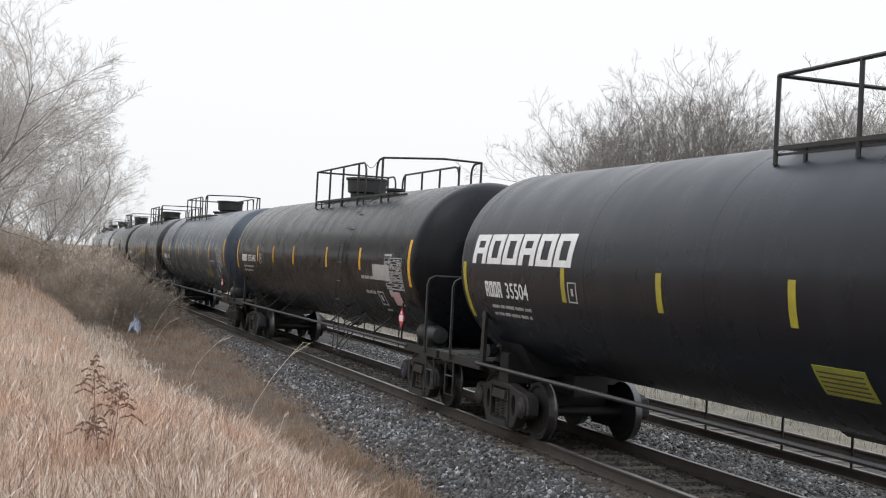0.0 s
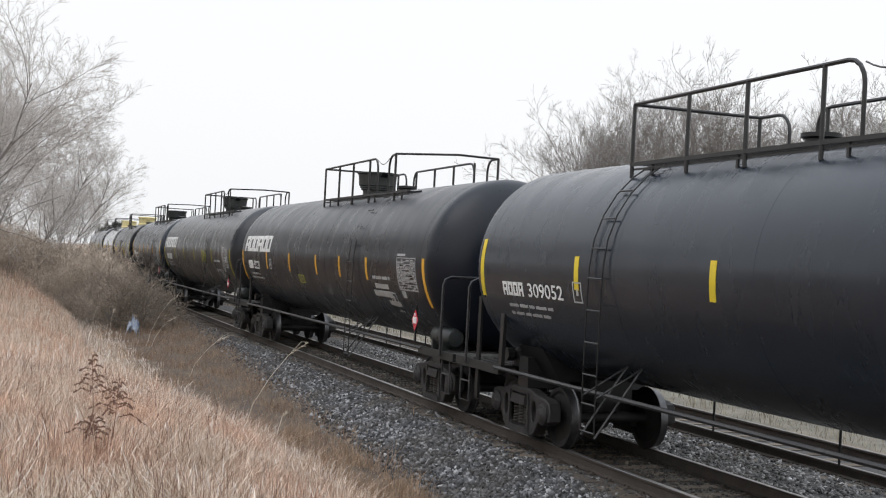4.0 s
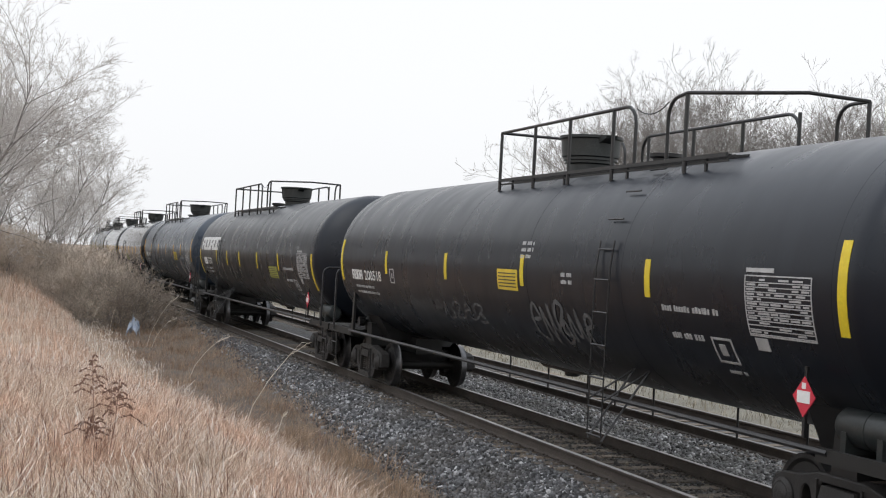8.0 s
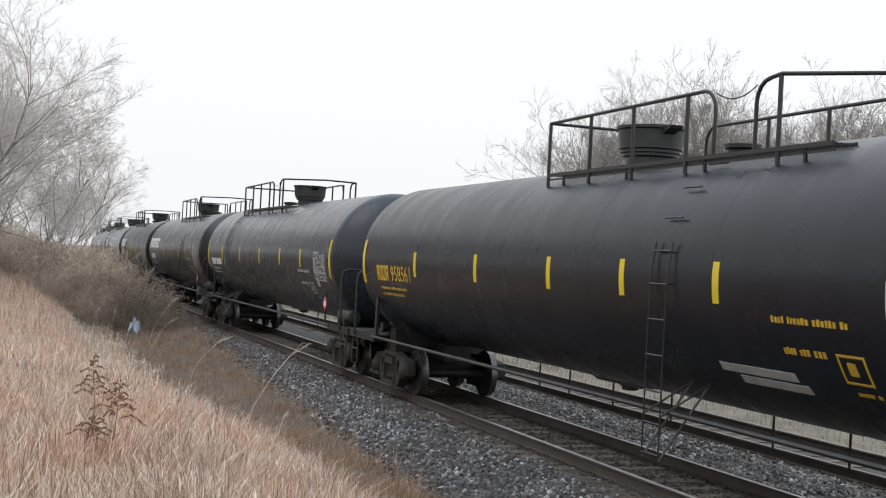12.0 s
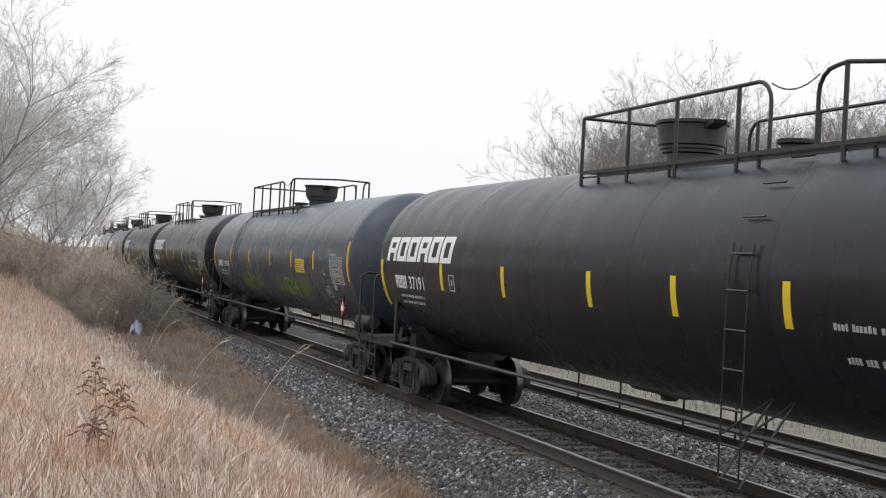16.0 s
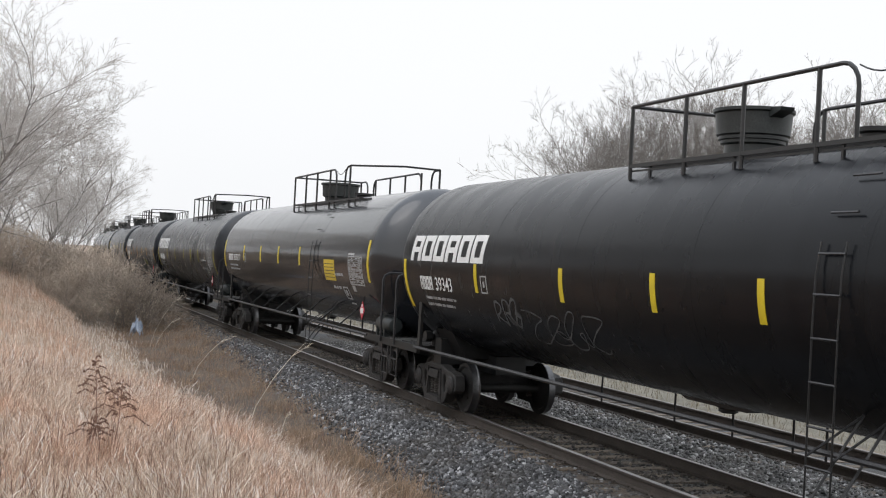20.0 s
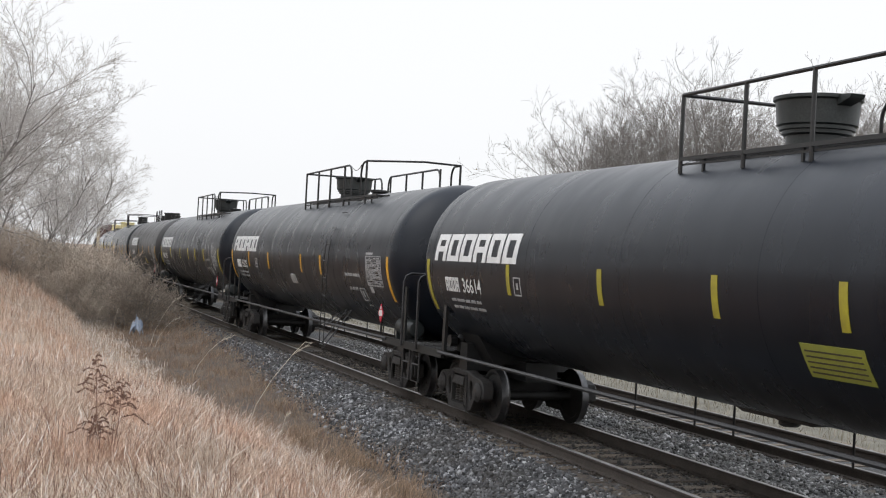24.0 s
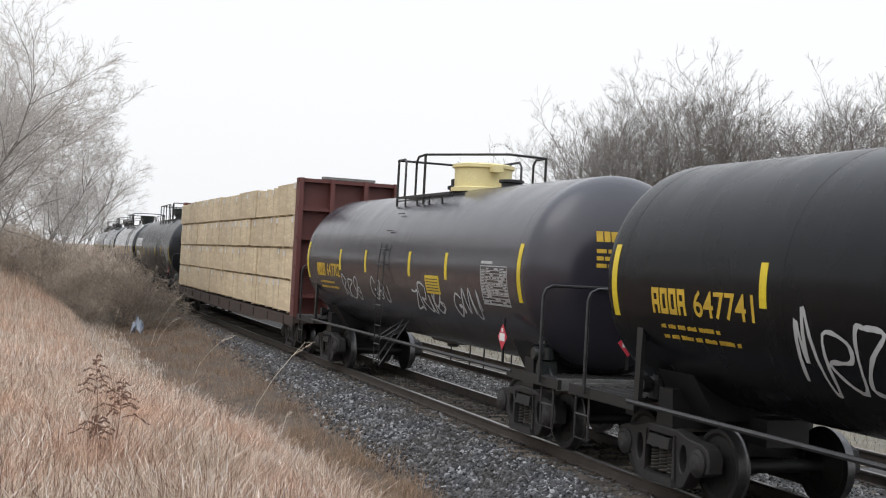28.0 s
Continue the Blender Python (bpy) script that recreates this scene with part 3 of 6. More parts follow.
def side_frame_mesh():
    """Cast side frame of a truck: a rounded plate with two oval windows, the wide spring opening and the bearing pedestals."""
    half_line = [(0.0, 0.79), (0.36, 0.785), (0.48, 0.755), (0.66, 0.715), (0.92, 0.7), (1.06, 0.65), (1.12, 0.54), (1.11, 0.38), (1.04, 0.35), (0.74, 0.35), (0.68, 0.27), (0.58, 0.13), (0.48, 0.085), (0.0, 0.075)]
    outline = half_line + [(-x, z) for x, z in reversed(half_line[1:-1])]
    loops = [outline]
    for cx in (-0.53, 0.53):
        loops.append([(cx + 0.085 * math.cos(q * math.pi / 8), 0.46 + 0.17 * math.sin(q * math.pi / 8)) for q in range(16)])
    loops.append([(-0.3, 0.17), (0.3, 0.17), (0.33, 0.24), (0.33, 0.64), (0.28, 0.69), (-0.28, 0.69), (-0.33, 0.64), (-0.33, 0.24)])
    bm = bmesh.new()
    edges = []
    for loop in loops:
        vs = [bm.verts.new((x, -0.1, z)) for x, z in loop]
        edges += [bm.edges.new((vs[i], vs[(i + 1) % len(vs)])) for i in range(len(vs))]
    faces = [g for g in bmesh.ops.triangle_fill(bm, edges=edges, use_beauty=True)["geom"] if isinstance(g, bmesh.types.BMFace)]
    grown = bmesh.ops.extrude_face_region(bm, geom=faces)["geom"]
    bmesh.ops.translate(bm, vec=(0, 0.2, 0), verts=[g for g in grown if isinstance(g, bmesh.types.BMVert)])
    bmesh.ops.recalc_face_normals(bm, faces=bm.faces)
    rim = [e for e in bm.edges if len(e.link_faces) == 2 and e.calc_face_angle(0) > 1.2]
    bmesh.ops.bevel(bm, geom=rim, offset=0.014, segments=1, affect="EDGES")
    sh = Shape()
    bm.verts.ensure_lookup_table()
    sh.add([tuple(v.co) for v in bm.verts], [tuple(v.index for v in f.verts) for f in bm.faces])
    bm.free()
    for d in (-1, 1):
        sh.lathe([(0.13, -0.15), (0.17, -0.12), (0.17, 0.1), (0.15, 0.12)], 16, "y", (d * 0.889, 0, 0.47))
        sh.prism([(d * 0.4, 0.14), (d * 0.36, 0.72), (d * 0.33, 0.72), (d * 0.33, 0.14)], -0.125, 0.11)
    sh.prism([(-0.42, 0.09), (0.42, 0.09), (0.36, 0.19), (-0.36, 0.19)], -0.16, 0.12)
    sh.box(-0.27, 0.27, -0.15, 0.12, 0.53, 0.67, taper=0.02)
    return sh.mesh("side_frame", M_TRUCK, smooth=35)


def spring_mesh():
    sh = Shape()
    for x in (-0.2, 0.0, 0.2):
        path = []
        for i in range(64):
            w = i * 2 * math.pi / 9
            path.append((x + 0.082 * math.cos(w), 0.082 * math.sin(w), 0.2 + 0.32 * i / 63))
        sh.tube(path, 0.018, 4)
    return sh.mesh("spring", M_SPRING, smooth=50)


def wheel_set_mesh():
    prof = [(0.05, -0.98), (0.05, -0.82), (0.1, -0.815), (0.36, -0.8), (0.4, -0.825), (0.452, -0.825), (0.462, -0.72), (0.468, -0.71), (0.487, -0.7), (0.487, -0.685), (0.4, -0.68), (0.37, -0.7), (0.13, -0.66),
            (0.1, -0.64), (0.085, -0.6), (0.085, 0.6), (0.1, 0.64), (0.13, 0.66), (0.37, 0.7), (0.4, 0.68), (0.487, 0.685), (0.487, 0.7), (0.468, 0.71), (0.462, 0.72), (0.452, 0.825), (0.4, 0.825),
            (0.36, 0.8), (0.1, 0.815), (0.05, 0.82), (0.05, 0.98)]
    mats = [0] * (len(prof) - 1)
    for i in (5, 6, 7, 8, 20, 21, 22, 23):
        mats[i] = 1
    sh = Shape().lathe(prof, 40, "y", (0, 0, 0), mats=mats)
    for y in (-0.81, 0.81):
        for i in range(5):
            w = 2 * math.pi * i / 5
            sh.lathe([(0.035, y - 0.008), (0.035, y + 0.008)], 8, "y", (0.22 * math.sin(w), 0, 0.22 * math.cos(w)))
    return sh.mesh("wheel_set", M_WHEEL, M_TREAD, smooth=30)


ME = {}
ME["side_frame"] = side_frame_mesh()
ME["spring"] = spring_mesh()
ME["wheel_set"] = wheel_set_mesh()
ME["bolster"] = Shape().box(-0.2, 0.2, -1.0, 1.0, 0.46, 0.72, taper=0.03).box(-0.32, 0.32, -0.3, 0.3, 0.72, 0.8).box(-0.75, 0.75, -0.62, -0.5, 0.3, 0.42).box(-0.75, 0.75, 0.5, 0.62, 0.3, 0.42).mesh("bolster", M_TRUCK)
ME["cap"] = Shape().lathe([(0.12, 0.0), (0.12, -0.05), (0.085, -0.075), (0.05, -0.08)], 14, "y").mesh("bearing_cap", M_TRUCK, smooth=35)
ME["brake_beam"] = Shape().tube([(0, -0.75, 0.35), (0, 0.75, 0.35)], 0.045, 6).box(-0.05, 0.1, -0.82, -0.68, 0.28, 0.46).box(-0.05, 0.1, 0.68, 0.82, 0.28, 0.46).mesh("brake_beam", M_TRUCK)
ME["draft_sill"] = Shape().box(-0.42, 2.8, -0.3, 0.3, 0.72, 1.05).box(-0.54, -0.36, -0.38, 0.38, 0.68, 1.12).mesh("draft_sill", M_FRAME)
ME["body_bolster"] = Shape().prism([(-0.2, 0.82), (0.2, 0.82), (0.16, 1.3), (-0.16, 1.3)], -1.05, 1.05).mesh("body_bolster", M_FRAME)
ME["saddle"] = Shape().add([(-0.5, -0.75, 0.98), (0.5, -0.75, 0.98), (0.5, 0.75, 0.98), (-0.5, 0.75, 0.98), (-0.4, -1.12, 1.62), (0.4, -1.12, 1.62), (0.4, 1.12, 1.62), (-0.4, 1.12, 1.62)],
                           [(0, 3, 2, 1), (0, 1, 5, 4), (1, 2, 6, 5), (2, 3, 7, 6), (3, 0, 4, 7)]).mesh("saddle", M_FRAME)
ME["coupler"] = Shape().box(-0.8, 0.0, -0.08, 0.08, 0.75, 0.95).prism([(-1.0, 0.7), (-0.72, 0.66), (-0.7, 1.0), (-1.0, 1.0)], -0.13, 0.1).box(-1.02, -0.86, -0.16, -0.04, 0.72, 0.98).mesh("coupler", M_TRUCK)
comb = [(-1.4, 1.05)]
for i in range(15):
    comb += [(-1.38 + i * 0.19, 1.1), (-1.375 + i * 0.19, 1.118), (-1.345 + i * 0.19, 1.118), (-1.34 + i * 0.19, 1.1)]
comb.append((1.4, 1.05))
ME["end_deck"] = Shape().prism(comb, -1.1, 0.14)
ME["end_deck"].v = [(-y, x, z) for x, y, z in ME["end_deck"].v]
ME["end_deck"] = ME["end_deck"].mesh("end_deck", M_DECK)
# pale colour puts the sky's highlight on the edge of the deck
ME["deck_edge"] = Shape().box(-0.16, -0.12, -1.42, 1.42, 0.98, 1.15).mesh("deck_edge", M_STEELTOP)
ME["crossover"] = Shape().box(-0.02, 0.06, -1.47, 1.47, 1.12, 1.165).box(0.34, 0.4, -1.47, 1.47, 1.12, 1.165).box(0.06, 0.34, -1.47, -1.43, 1.12, 1.165).box(-0.02, 0.06, -1.485, -1.47, 1.02, 1.165).mesh("crossover_board", M_STEELTOP)
ME["side_sill"] = Shape().box(-0.24, 1.62, -0.03, 0.03, 1.0, 1.14).mesh("side_sill", M_SILL)
ME["strut"] = Shape().add([(-0.05, -1.44, 1.1), (0.07, -1.44, 1.1), (0.07, -1.38, 1.1), (-0.07, -1.38, 1.1), (-0.05, -1.43, 2.1), (0.09, -1.43, 2.1), (0.09, -1.38, 2.1), (-0.05, -1.38, 2.1)],
                          [(0, 3, 2, 1), (4, 5, 6, 7), (0, 1, 5, 4), (1, 2, 6, 5), (2, 3, 7, 6), (3, 0, 4, 7)]).mesh("strut", M_FRAME)


ME["end_rail"] = Shape().tube([(0, -1.5, 1.05), (0, -1.5, 2.32), (0, -1.46, 2.42), (0, -1.36, 2.47), (0, 1.36, 2.47), (0, 1.46, 2.42), (0, 1.5, 2.32), (0, 1.5, 1.05)], 0.026, 7).mesh("end_rail", M_RODS, smooth=50)
ME["end_post"] = Shape().box(-0.06, 0.06, -0.02, 0.02, 0.5, 2.2).mesh("end_post", M_FRAME)
ME["step"] = Shape().tube([(-0.2, 0, 1.05), (-0.2, 0, 0.42), (0.2, 0, 0.42), (0.2, 0, 1.05)], 0.018, 6).tube([(-0.2, 0, 0.75), (0.2, 0, 0.75)], 0.016, 6).mesh("step", M_RODS, smooth=50)
ME["air_hose"] = Shape().tube([(-0.15, -0.32, 0.86), (-0.3, -0.33, 0.84), (-0.42, -0.3, 0.66), (-0.56, -0.2, 0.5), (-0.68, -0.12, 0.52)], 0.028, 6).lathe([(0.02, -0.06), (0.05, -0.05), (0.05, 0.05), (0.02, 0.06)], 8, "x", (-0.7, -0.12, 0.52)).mesh("air_hose", M_WHEEL, smooth=50)
ME["cut_lever"] = Shape().tube([(-0.2, -1.36, 0.78), (-0.2, -1.34, 0.94), (-0.22, -1.2, 0.97), (-0.22, -0.5, 0.97), (-0.34, -0.3, 0.99), (-0.5, -0.1, 1.01)], 0.014, 5).mesh("cut_lever", M_RODS, smooth=50)
ME["brace"] = Shape().tube([(0, -1.42, 1.13), (0.42, -1.0, 1.62)], 0.019, 6).mesh("brace", M_FRAME, smooth=50)
ME["brace_far"] = Shape().tube([(0, 1.42, 1.13), (0.42, 1.0, 1.62)], 0.018, 6).mesh("brace", M_FRAME, smooth=50)
ME["drop"] = Shape().tube([(0, 1.42, 1.12), (0, 1.42, 0.36)], 0.018, 6).tube([(0, 1.2, 1.4), (0, 1.42, 1.12)], 0.018, 6).mesh("pipe_hanger", M_FRAME, smooth=50)
ME["reservoir"] = Shape().lathe([(0.06, -0.48), (0.15, -0.46), (0.2, -0.38), (0.2, 0.38), (0.15, 0.46), (0.06, 0.48)], 20, "x", (0, 0, 1.34)).lathe([(0.206, -0.02), (0.206, 0.02)], 20, "x", (0, 0, 1.34)).box(-0.3, -0.22, -0.2, 0.2, 1.08, 1.3).box(0.22, 0.3, -0.2, 0.2, 1.08, 1.3).mesh("air_reservoir", M_HOUSING, smooth=35)
ME["valve"] = Shape().lathe([(0.05, 1.1), (0.12, 1.12), (0.12, 1.36), (0.07, 1.42)], 12, "z").lathe([(0.11, 0.14), (0.11, 0.26), (0.06, 0.3)], 10, "y", (0.03, -0.42, 1.3)).tube([(0.1, 0, 1.4), (0.2, 0, 1.6), (0.5, 0, 1.6)], 0.03, 6).mesh("brake_valve", M_FRAME)
ME["brake_pipe"] = Shape().tube([(0.5, 0, 1.6), (1.5, -0.35, 1.5), (1.72, -0.42, 1.3), (1.95, -0.44, 1.16), (2.5, -0.4, 1.12)], 0.018, 6).tube([(1.6, -0.3, 1.52), (1.85, -0.36, 1.36), (2.2, -0.36, 1.28), (2.6, -0.3, 1.3)], 0.015, 6).mesh("brake_pipe", M_FRAME, smooth=50)
ME["valve_stack"] = Shape().box(-0.09, 0.09, -0.14, 0.14, 1.1, 1.3, taper=0.01).lathe([(0.07, 1.3), (0.12, 1.33), (0.12, 1.5), (0.07, 1.54)], 12, "z").box(-0.13, 0.1, -0.1, 0.12, 1.56, 1.72, taper=0.015)
ME["valve_stack"] = ME["valve_stack"].lathe([(0.09, -0.24), (0.1, -0.22), (0.1, -0.1)], 12, "y", (0.0, 0.0, 1.42)).lathe([(0.06, 1.72), (0.09, 1.75), (0.09, 1.86), (0.04, 1.9)], 10, "z").tube([(0.1, 0, 1.2), (0.34, -0.06, 1.12), (0.5, -0.05, 0.92)], 0.02, 6).tube([(-0.1, 0.05, 1.62), (-0.32, 0.1, 1.5), (-0.4, 0.12, 1.1)], 0.018, 6).mesh("valve_stack", M_HOUSING, smooth=32)
ME["brake_wheel"] = Shape().tube([(0, 0.27 * math.cos(i * math.pi / 10), 0.27 * math.sin(i * math.pi / 10)) for i in range(20)], 0.02, 6, closed=True)
for i in range(4):
    ME["brake_wheel"].tube([(0, 0, 0), (0, 0.27 * math.cos(i * math.pi / 2), 0.27 * math.sin(i * math.pi / 2))], 0.014, 5)
ME["brake_wheel"] = ME["brake_wheel"].lathe([(0.06, -0.03), (0.06, 0.05)], 10, "x").mesh("brake_wheel", M_RODS, smooth=50)
# housing over the manway: a funnel-shaped guard with rings
ME["funnel"] = Shape().lathe([(0.36, 4.3), (0.36, 4.44), (0.41, 4.46), (0.41, 4.5), (0.44, 4.51), (0.44, 4.55), (0.47, 4.57), (0.47, 4.6), (0.49, 4.84), (0.52, 4.86), (0.52, 4.9), (0.46, 4.9), (0.44, 4.84)], 28, "z").mesh("manway_housing", M_HOUSING, smooth=28)
ME["funnel_lid"] = Shape().lathe([(0.46, 4.85), (0.44, 4.89), (0.2, 4.91), (0.05, 4.91)], 24, "z").prism([(-0.66, 4.9), (-0.62, 4.84), (-0.44, 4.78), (-0.44, 4.9)], -0.1, 0.1).prism([(0.44, 4.76), (0.58, 4.8), (0.7, 4.84), (0.72, 4.88), (0.44, 4.9)], -0.1, 0.1).mesh("lid", M_HOUSING, smooth=28)
ME["boxdome"] = Shape().lathe([(0.42, 4.3), (0.43, 4.42), (0.5, 4.46), (0.52, 4.76), (0.56, 4.78), (0.56, 4.83), (0.36, 4.85), (0.05, 4.85)], 28, "z").mesh("manway_housing", M_HOUSING, smooth=28)
ME["drum"] = Shape().lathe([(0.64, 4.28), (0.64, 4.36), (0.57, 4.38), (0.58, 4.74), (0.63, 4.76), (0.63, 4.82), (0.52, 4.85), (0.05, 4.86)], 28, "z").mesh("manway_housing", M_DOME_Y, smooth=28)
ME["drum_ear"] = Shape().box(0.56, 0.8, -0.1, 0.1, 4.66, 4.79).mesh("hinge", M_DOME_Y)
ME["darkdrum"] = Shape().lathe([(0.48, 4.3), (0.48, 4.38), (0.43, 4.4), (0.43, 4.8), (0.47, 4.82), (0.47, 4.86), (0.05, 4.88)], 24, "z").box(0.42, 0.62, -0.09, 0.09, 4.6, 4.72).mesh("manway_housing", M_FRAME, smooth=28)
ME["slimdrum"] = Shape().lathe([(0.38, 4.3), (0.38, 4.36), (0.33, 4.38), (0.33, 4.8), (0.37, 4.82), (0.37, 4.87), (0.05, 4.89)], 24, "z").box(0.32, 0.5, -0.08, 0.08, 4.6, 4.72).mesh("manway_housing", M_FRAME, smooth=28)
ME["vent"] = Shape().lathe([(0.12, 4.28), (0.12, 4.5), (0.17, 4.52), (0.17, 4.58), (0.1, 4.6), (0.1, 4.72), (0.05, 4.74)], 12, "z").mesh("safety_valve", M_FRAME, smooth=30)
ME["nozzle"] = Shape().lathe([(0.19, 4.3), (0.19, 4.4), (0.24, 4.42), (0.24, 4.47), (0.05, 4.49)], 18, "z").mesh("nozzle", M_FRAME, smooth=30)
ME["outlet"] = Shape().lathe([(0.1, 0.98), (0.13, 1.0), (0.13, 1.04), (0.17, 1.06), (0.17, 1.2)], 14, "z").prism([(-0.9, 1.13), (-0.7, 1.07), (0.7, 1.07), (0.9, 1.13), (0.9, 1.2), (-0.9, 1.2)], -0.2, 0.2).mesh("bottom_outlet", M_FRAME, smooth=30)


def on_shell(x, arc, lift=0.006):
    """A place on the near side of the shell: x along it, arc metres up round it from its middle."""
    w = arc / SHELL["r"]
    r = SHELL["r"] + lift
    return (x, -r * math.cos(w), Z_BELLY + SHELL["r"] + r * math.sin(w))


def patch(rects, lift=0.006, thick=True):
    """Thin curved plates on the shell; rects: x0, x1, arc0, arc1, with the lean of its upper edge."""
    sh = Shape()
    for rc in rects:
        x0, x1, a0, a1 = rc[:4]
        lean = rc[4] if len(rc) > 4 else 0.0
        n = max(1, int(math.ceil((a1 - a0) / 0.12)))
        vs, fs = [], []
        for i in range(n + 1):
            a = a0 + (a1 - a0) * i / n
            k = lean * i / n
            vs += [on_shell(x0 + k, a, lift), on_shell(x1 + k, a, lift), on_shell(x0 + k, a, -0.01), on_shell(x1 + k, a, -0.01)]
        for i in range(n):
            o = 4 * i
            fs += [(o, o + 1, o + 5, o + 4), (o + 2, o, o + 4, o + 6), (o + 1, o + 3, o + 7, o + 5)]
        fs += [(0, 2, 3, 1), (4 * n, 4 * n + 1, 4 * n + 3, 4 * n + 2)]
        sh.add(vs, fs)
    return sh


def text_bars(x0, x1, a0, a1, seed):
    """A line of writing too small to read, as short bars with gaps between the words."""
    rnd = random.Random(seed)
    out, x = [], x0
    while x < x1 - 0.03:
        for _ in range(rnd.randint(3, 8)):
            w = rnd.uniform(0.034, 0.055) * (a1 - a0) / 0.08
            if x + w > x1:
                break
            out.append((x, x + w, a0, a1 - rnd.choice((0, 0, 0.15)) * (a1 - a0)))
            x += w * 1.5
        x += 0.05
    return out


DIGITS = {}


def lettering(text, width, height):
    """Flat outlines of a word from the built-in font, scaled to width and height."""
    if text not in DIGITS:
        cu = bpy.data.curves.new("lettering", "FONT")
        cu.body, cu.resolution_u = text, 3
        cu.offset = 0.012
        ob = bpy.data.objects.new("lettering", cu)
        scene.collection.objects.link(ob)
        me = bpy.data.meshes.new_from_object(ob.evaluated_get(bpy.context.evaluated_depsgraph_get()))
        vs = [tuple(v.co) for v in me.vertices]
        fs = [tuple(p.vertices) for p in me.polygons]
        bpy.data.objects.remove(ob)
        bpy.data.curves.remove(cu)
        bpy.data.meshes.remove(me)
        DIGITS[text] = (vs, fs)
    vs, fs = DIGITS[text]
    x0, x1 = min(v[0] for v in vs), max(v[0] for v in vs)
    y0, y1 = min(v[1] for v in vs), max(v[1] for v in vs)
    return [((v[0] - x0) / (x1 - x0) * width, (v[1] - y0) / (y1 - y0) * height) for v in vs], fs


def glyph_block(i, a, arc, cw, h, lean=0.0):
    """One plain slotted block of a row of painted marks."""
    t = cw * 0.27
    k = lean / h
    low = 0.0 if i % 3 else 0.34
    return [(a, a + t, arc, arc + h, lean), (a + cw - t, a + cw, arc, arc + h, lean),
            (a + t + k * h * 0.78, a + cw - t + k * h * 0.78, arc + h * 0.78, arc + h, lean * 0.22),
            (a + t + k * h * low, a + cw - t + k * h * low, arc + h * low, arc + h * (low + 0.2), lean * 0.2)]


def glyph_blocks(x, arc, w, h, n, gap, lean=0.0):
    """A row of n plain slotted blocks."""
    cw = (w - gap * (n - 1)) / n
    return [r for i in range(n) for r in glyph_block(i, x + i * (cw + gap), arc, cw, h, lean)]


def scrawl(x, arc, w, h, seed, colour, parent, bold=0.03, letters=6):
    """Spray-painted tag: ribbons that loop along the shell."""
    rnd = random.Random(seed)
    pts = []
    forms = (((-0.4, 0.9), (-0.1, 1.0), (0.35, 0.9), (0.0, 0.5), (-0.35, 0.1), (0.0, 0.0), (0.4, 0.1)), ((-0.4, 0.1), (-0.3, 1.0), (-0.05, 0.3), (0.05, 0.3), (0.25, 1.0), (0.4, 0.05)),
             ((0.3, 0.8), (-0.1, 1.0), (-0.4, 0.5), (-0.2, 0.0), (0.25, 0.1), (0.3, 0.5), (0.0, 0.45), (0.4, 0.2)), ((-0.35, 0.0), (-0.3, 0.95), (0.25, 0.9), (0.2, 0.5), (-0.2, 0.45), (0.4, 0.0)),
             ((-0.4, 0.55), (0.3, 0.6), (0.1, 1.0), (-0.3, 0.7), (-0.2, 0.1), (0.35, 0.05)), ((-0.35, 0.9), (-0.2, 0.1), (0.2, 0.0), (0.3, 0.9), (0.4, 0.2)))
    for i in range(letters):
        cx, cw, tall = x + w * (i + 0.5) / letters, w / letters * rnd.uniform(0.95, 1.3), h * rnd.uniform(0.75, 1.1)
        pts += [(cx + cw * (a + rnd.gauss(0, 0.07)), arc + tall * (b + rnd.gauss(0, 0.06))) for a, b in rnd.choice(forms)]
    fine = []
    for j in range(len(pts) - 1):
        p0, p1, p2, p3 = pts[max(j - 1, 0)], pts[j], pts[j + 1], pts[min(j + 2, len(pts) - 1)]
        for q in range(5):
            t = q / 5
            fine.append(tuple(0.5 * (2 * p1[k] + (p2[k] - p0[k]) * t + (2 * p0[k] - 5 * p1[k] + 4 * p2[k] - p3[k]) * t * t + (3 * p1[k] - p0[k] - 3 * p2[k] + p3[k]) * t ** 3) for k in (0, 1)))
    vs = []
    for j, p in enumerate(fine):
        a, b = fine[max(j - 1, 0)], fine[min(j + 1, len(fine) - 1)]
        d = Vector((b[0] - a[0], b[1] - a[1]))
        d = Vector((-d.y, d.x)).normalized() * bold * rnd.uniform(0.3, 0.55) if d.length else Vector((bold / 2, 0))
        vs += [on_shell(p[0] + d.x, p[1] + d.y, 0.005), on_shell(p[0] - d.x, p[1] - d.y, 0.005)]
    sh = Shape().add(vs, [(2 * j, 2 * j + 1, 2 * j + 3, 2 * j + 2) for j in range(len(fine) - 1)])
    part("graffiti", sh.mesh("graffiti", GRAF[colour]), parent, label=colour + " spray-painted scrawl")


TANKS, CACHE = {}, {}


def cached(key, build):
    key = (key, SHELL["r"])
    if key not in CACHE:
        CACHE[key] = build()
    return CACHE[key]


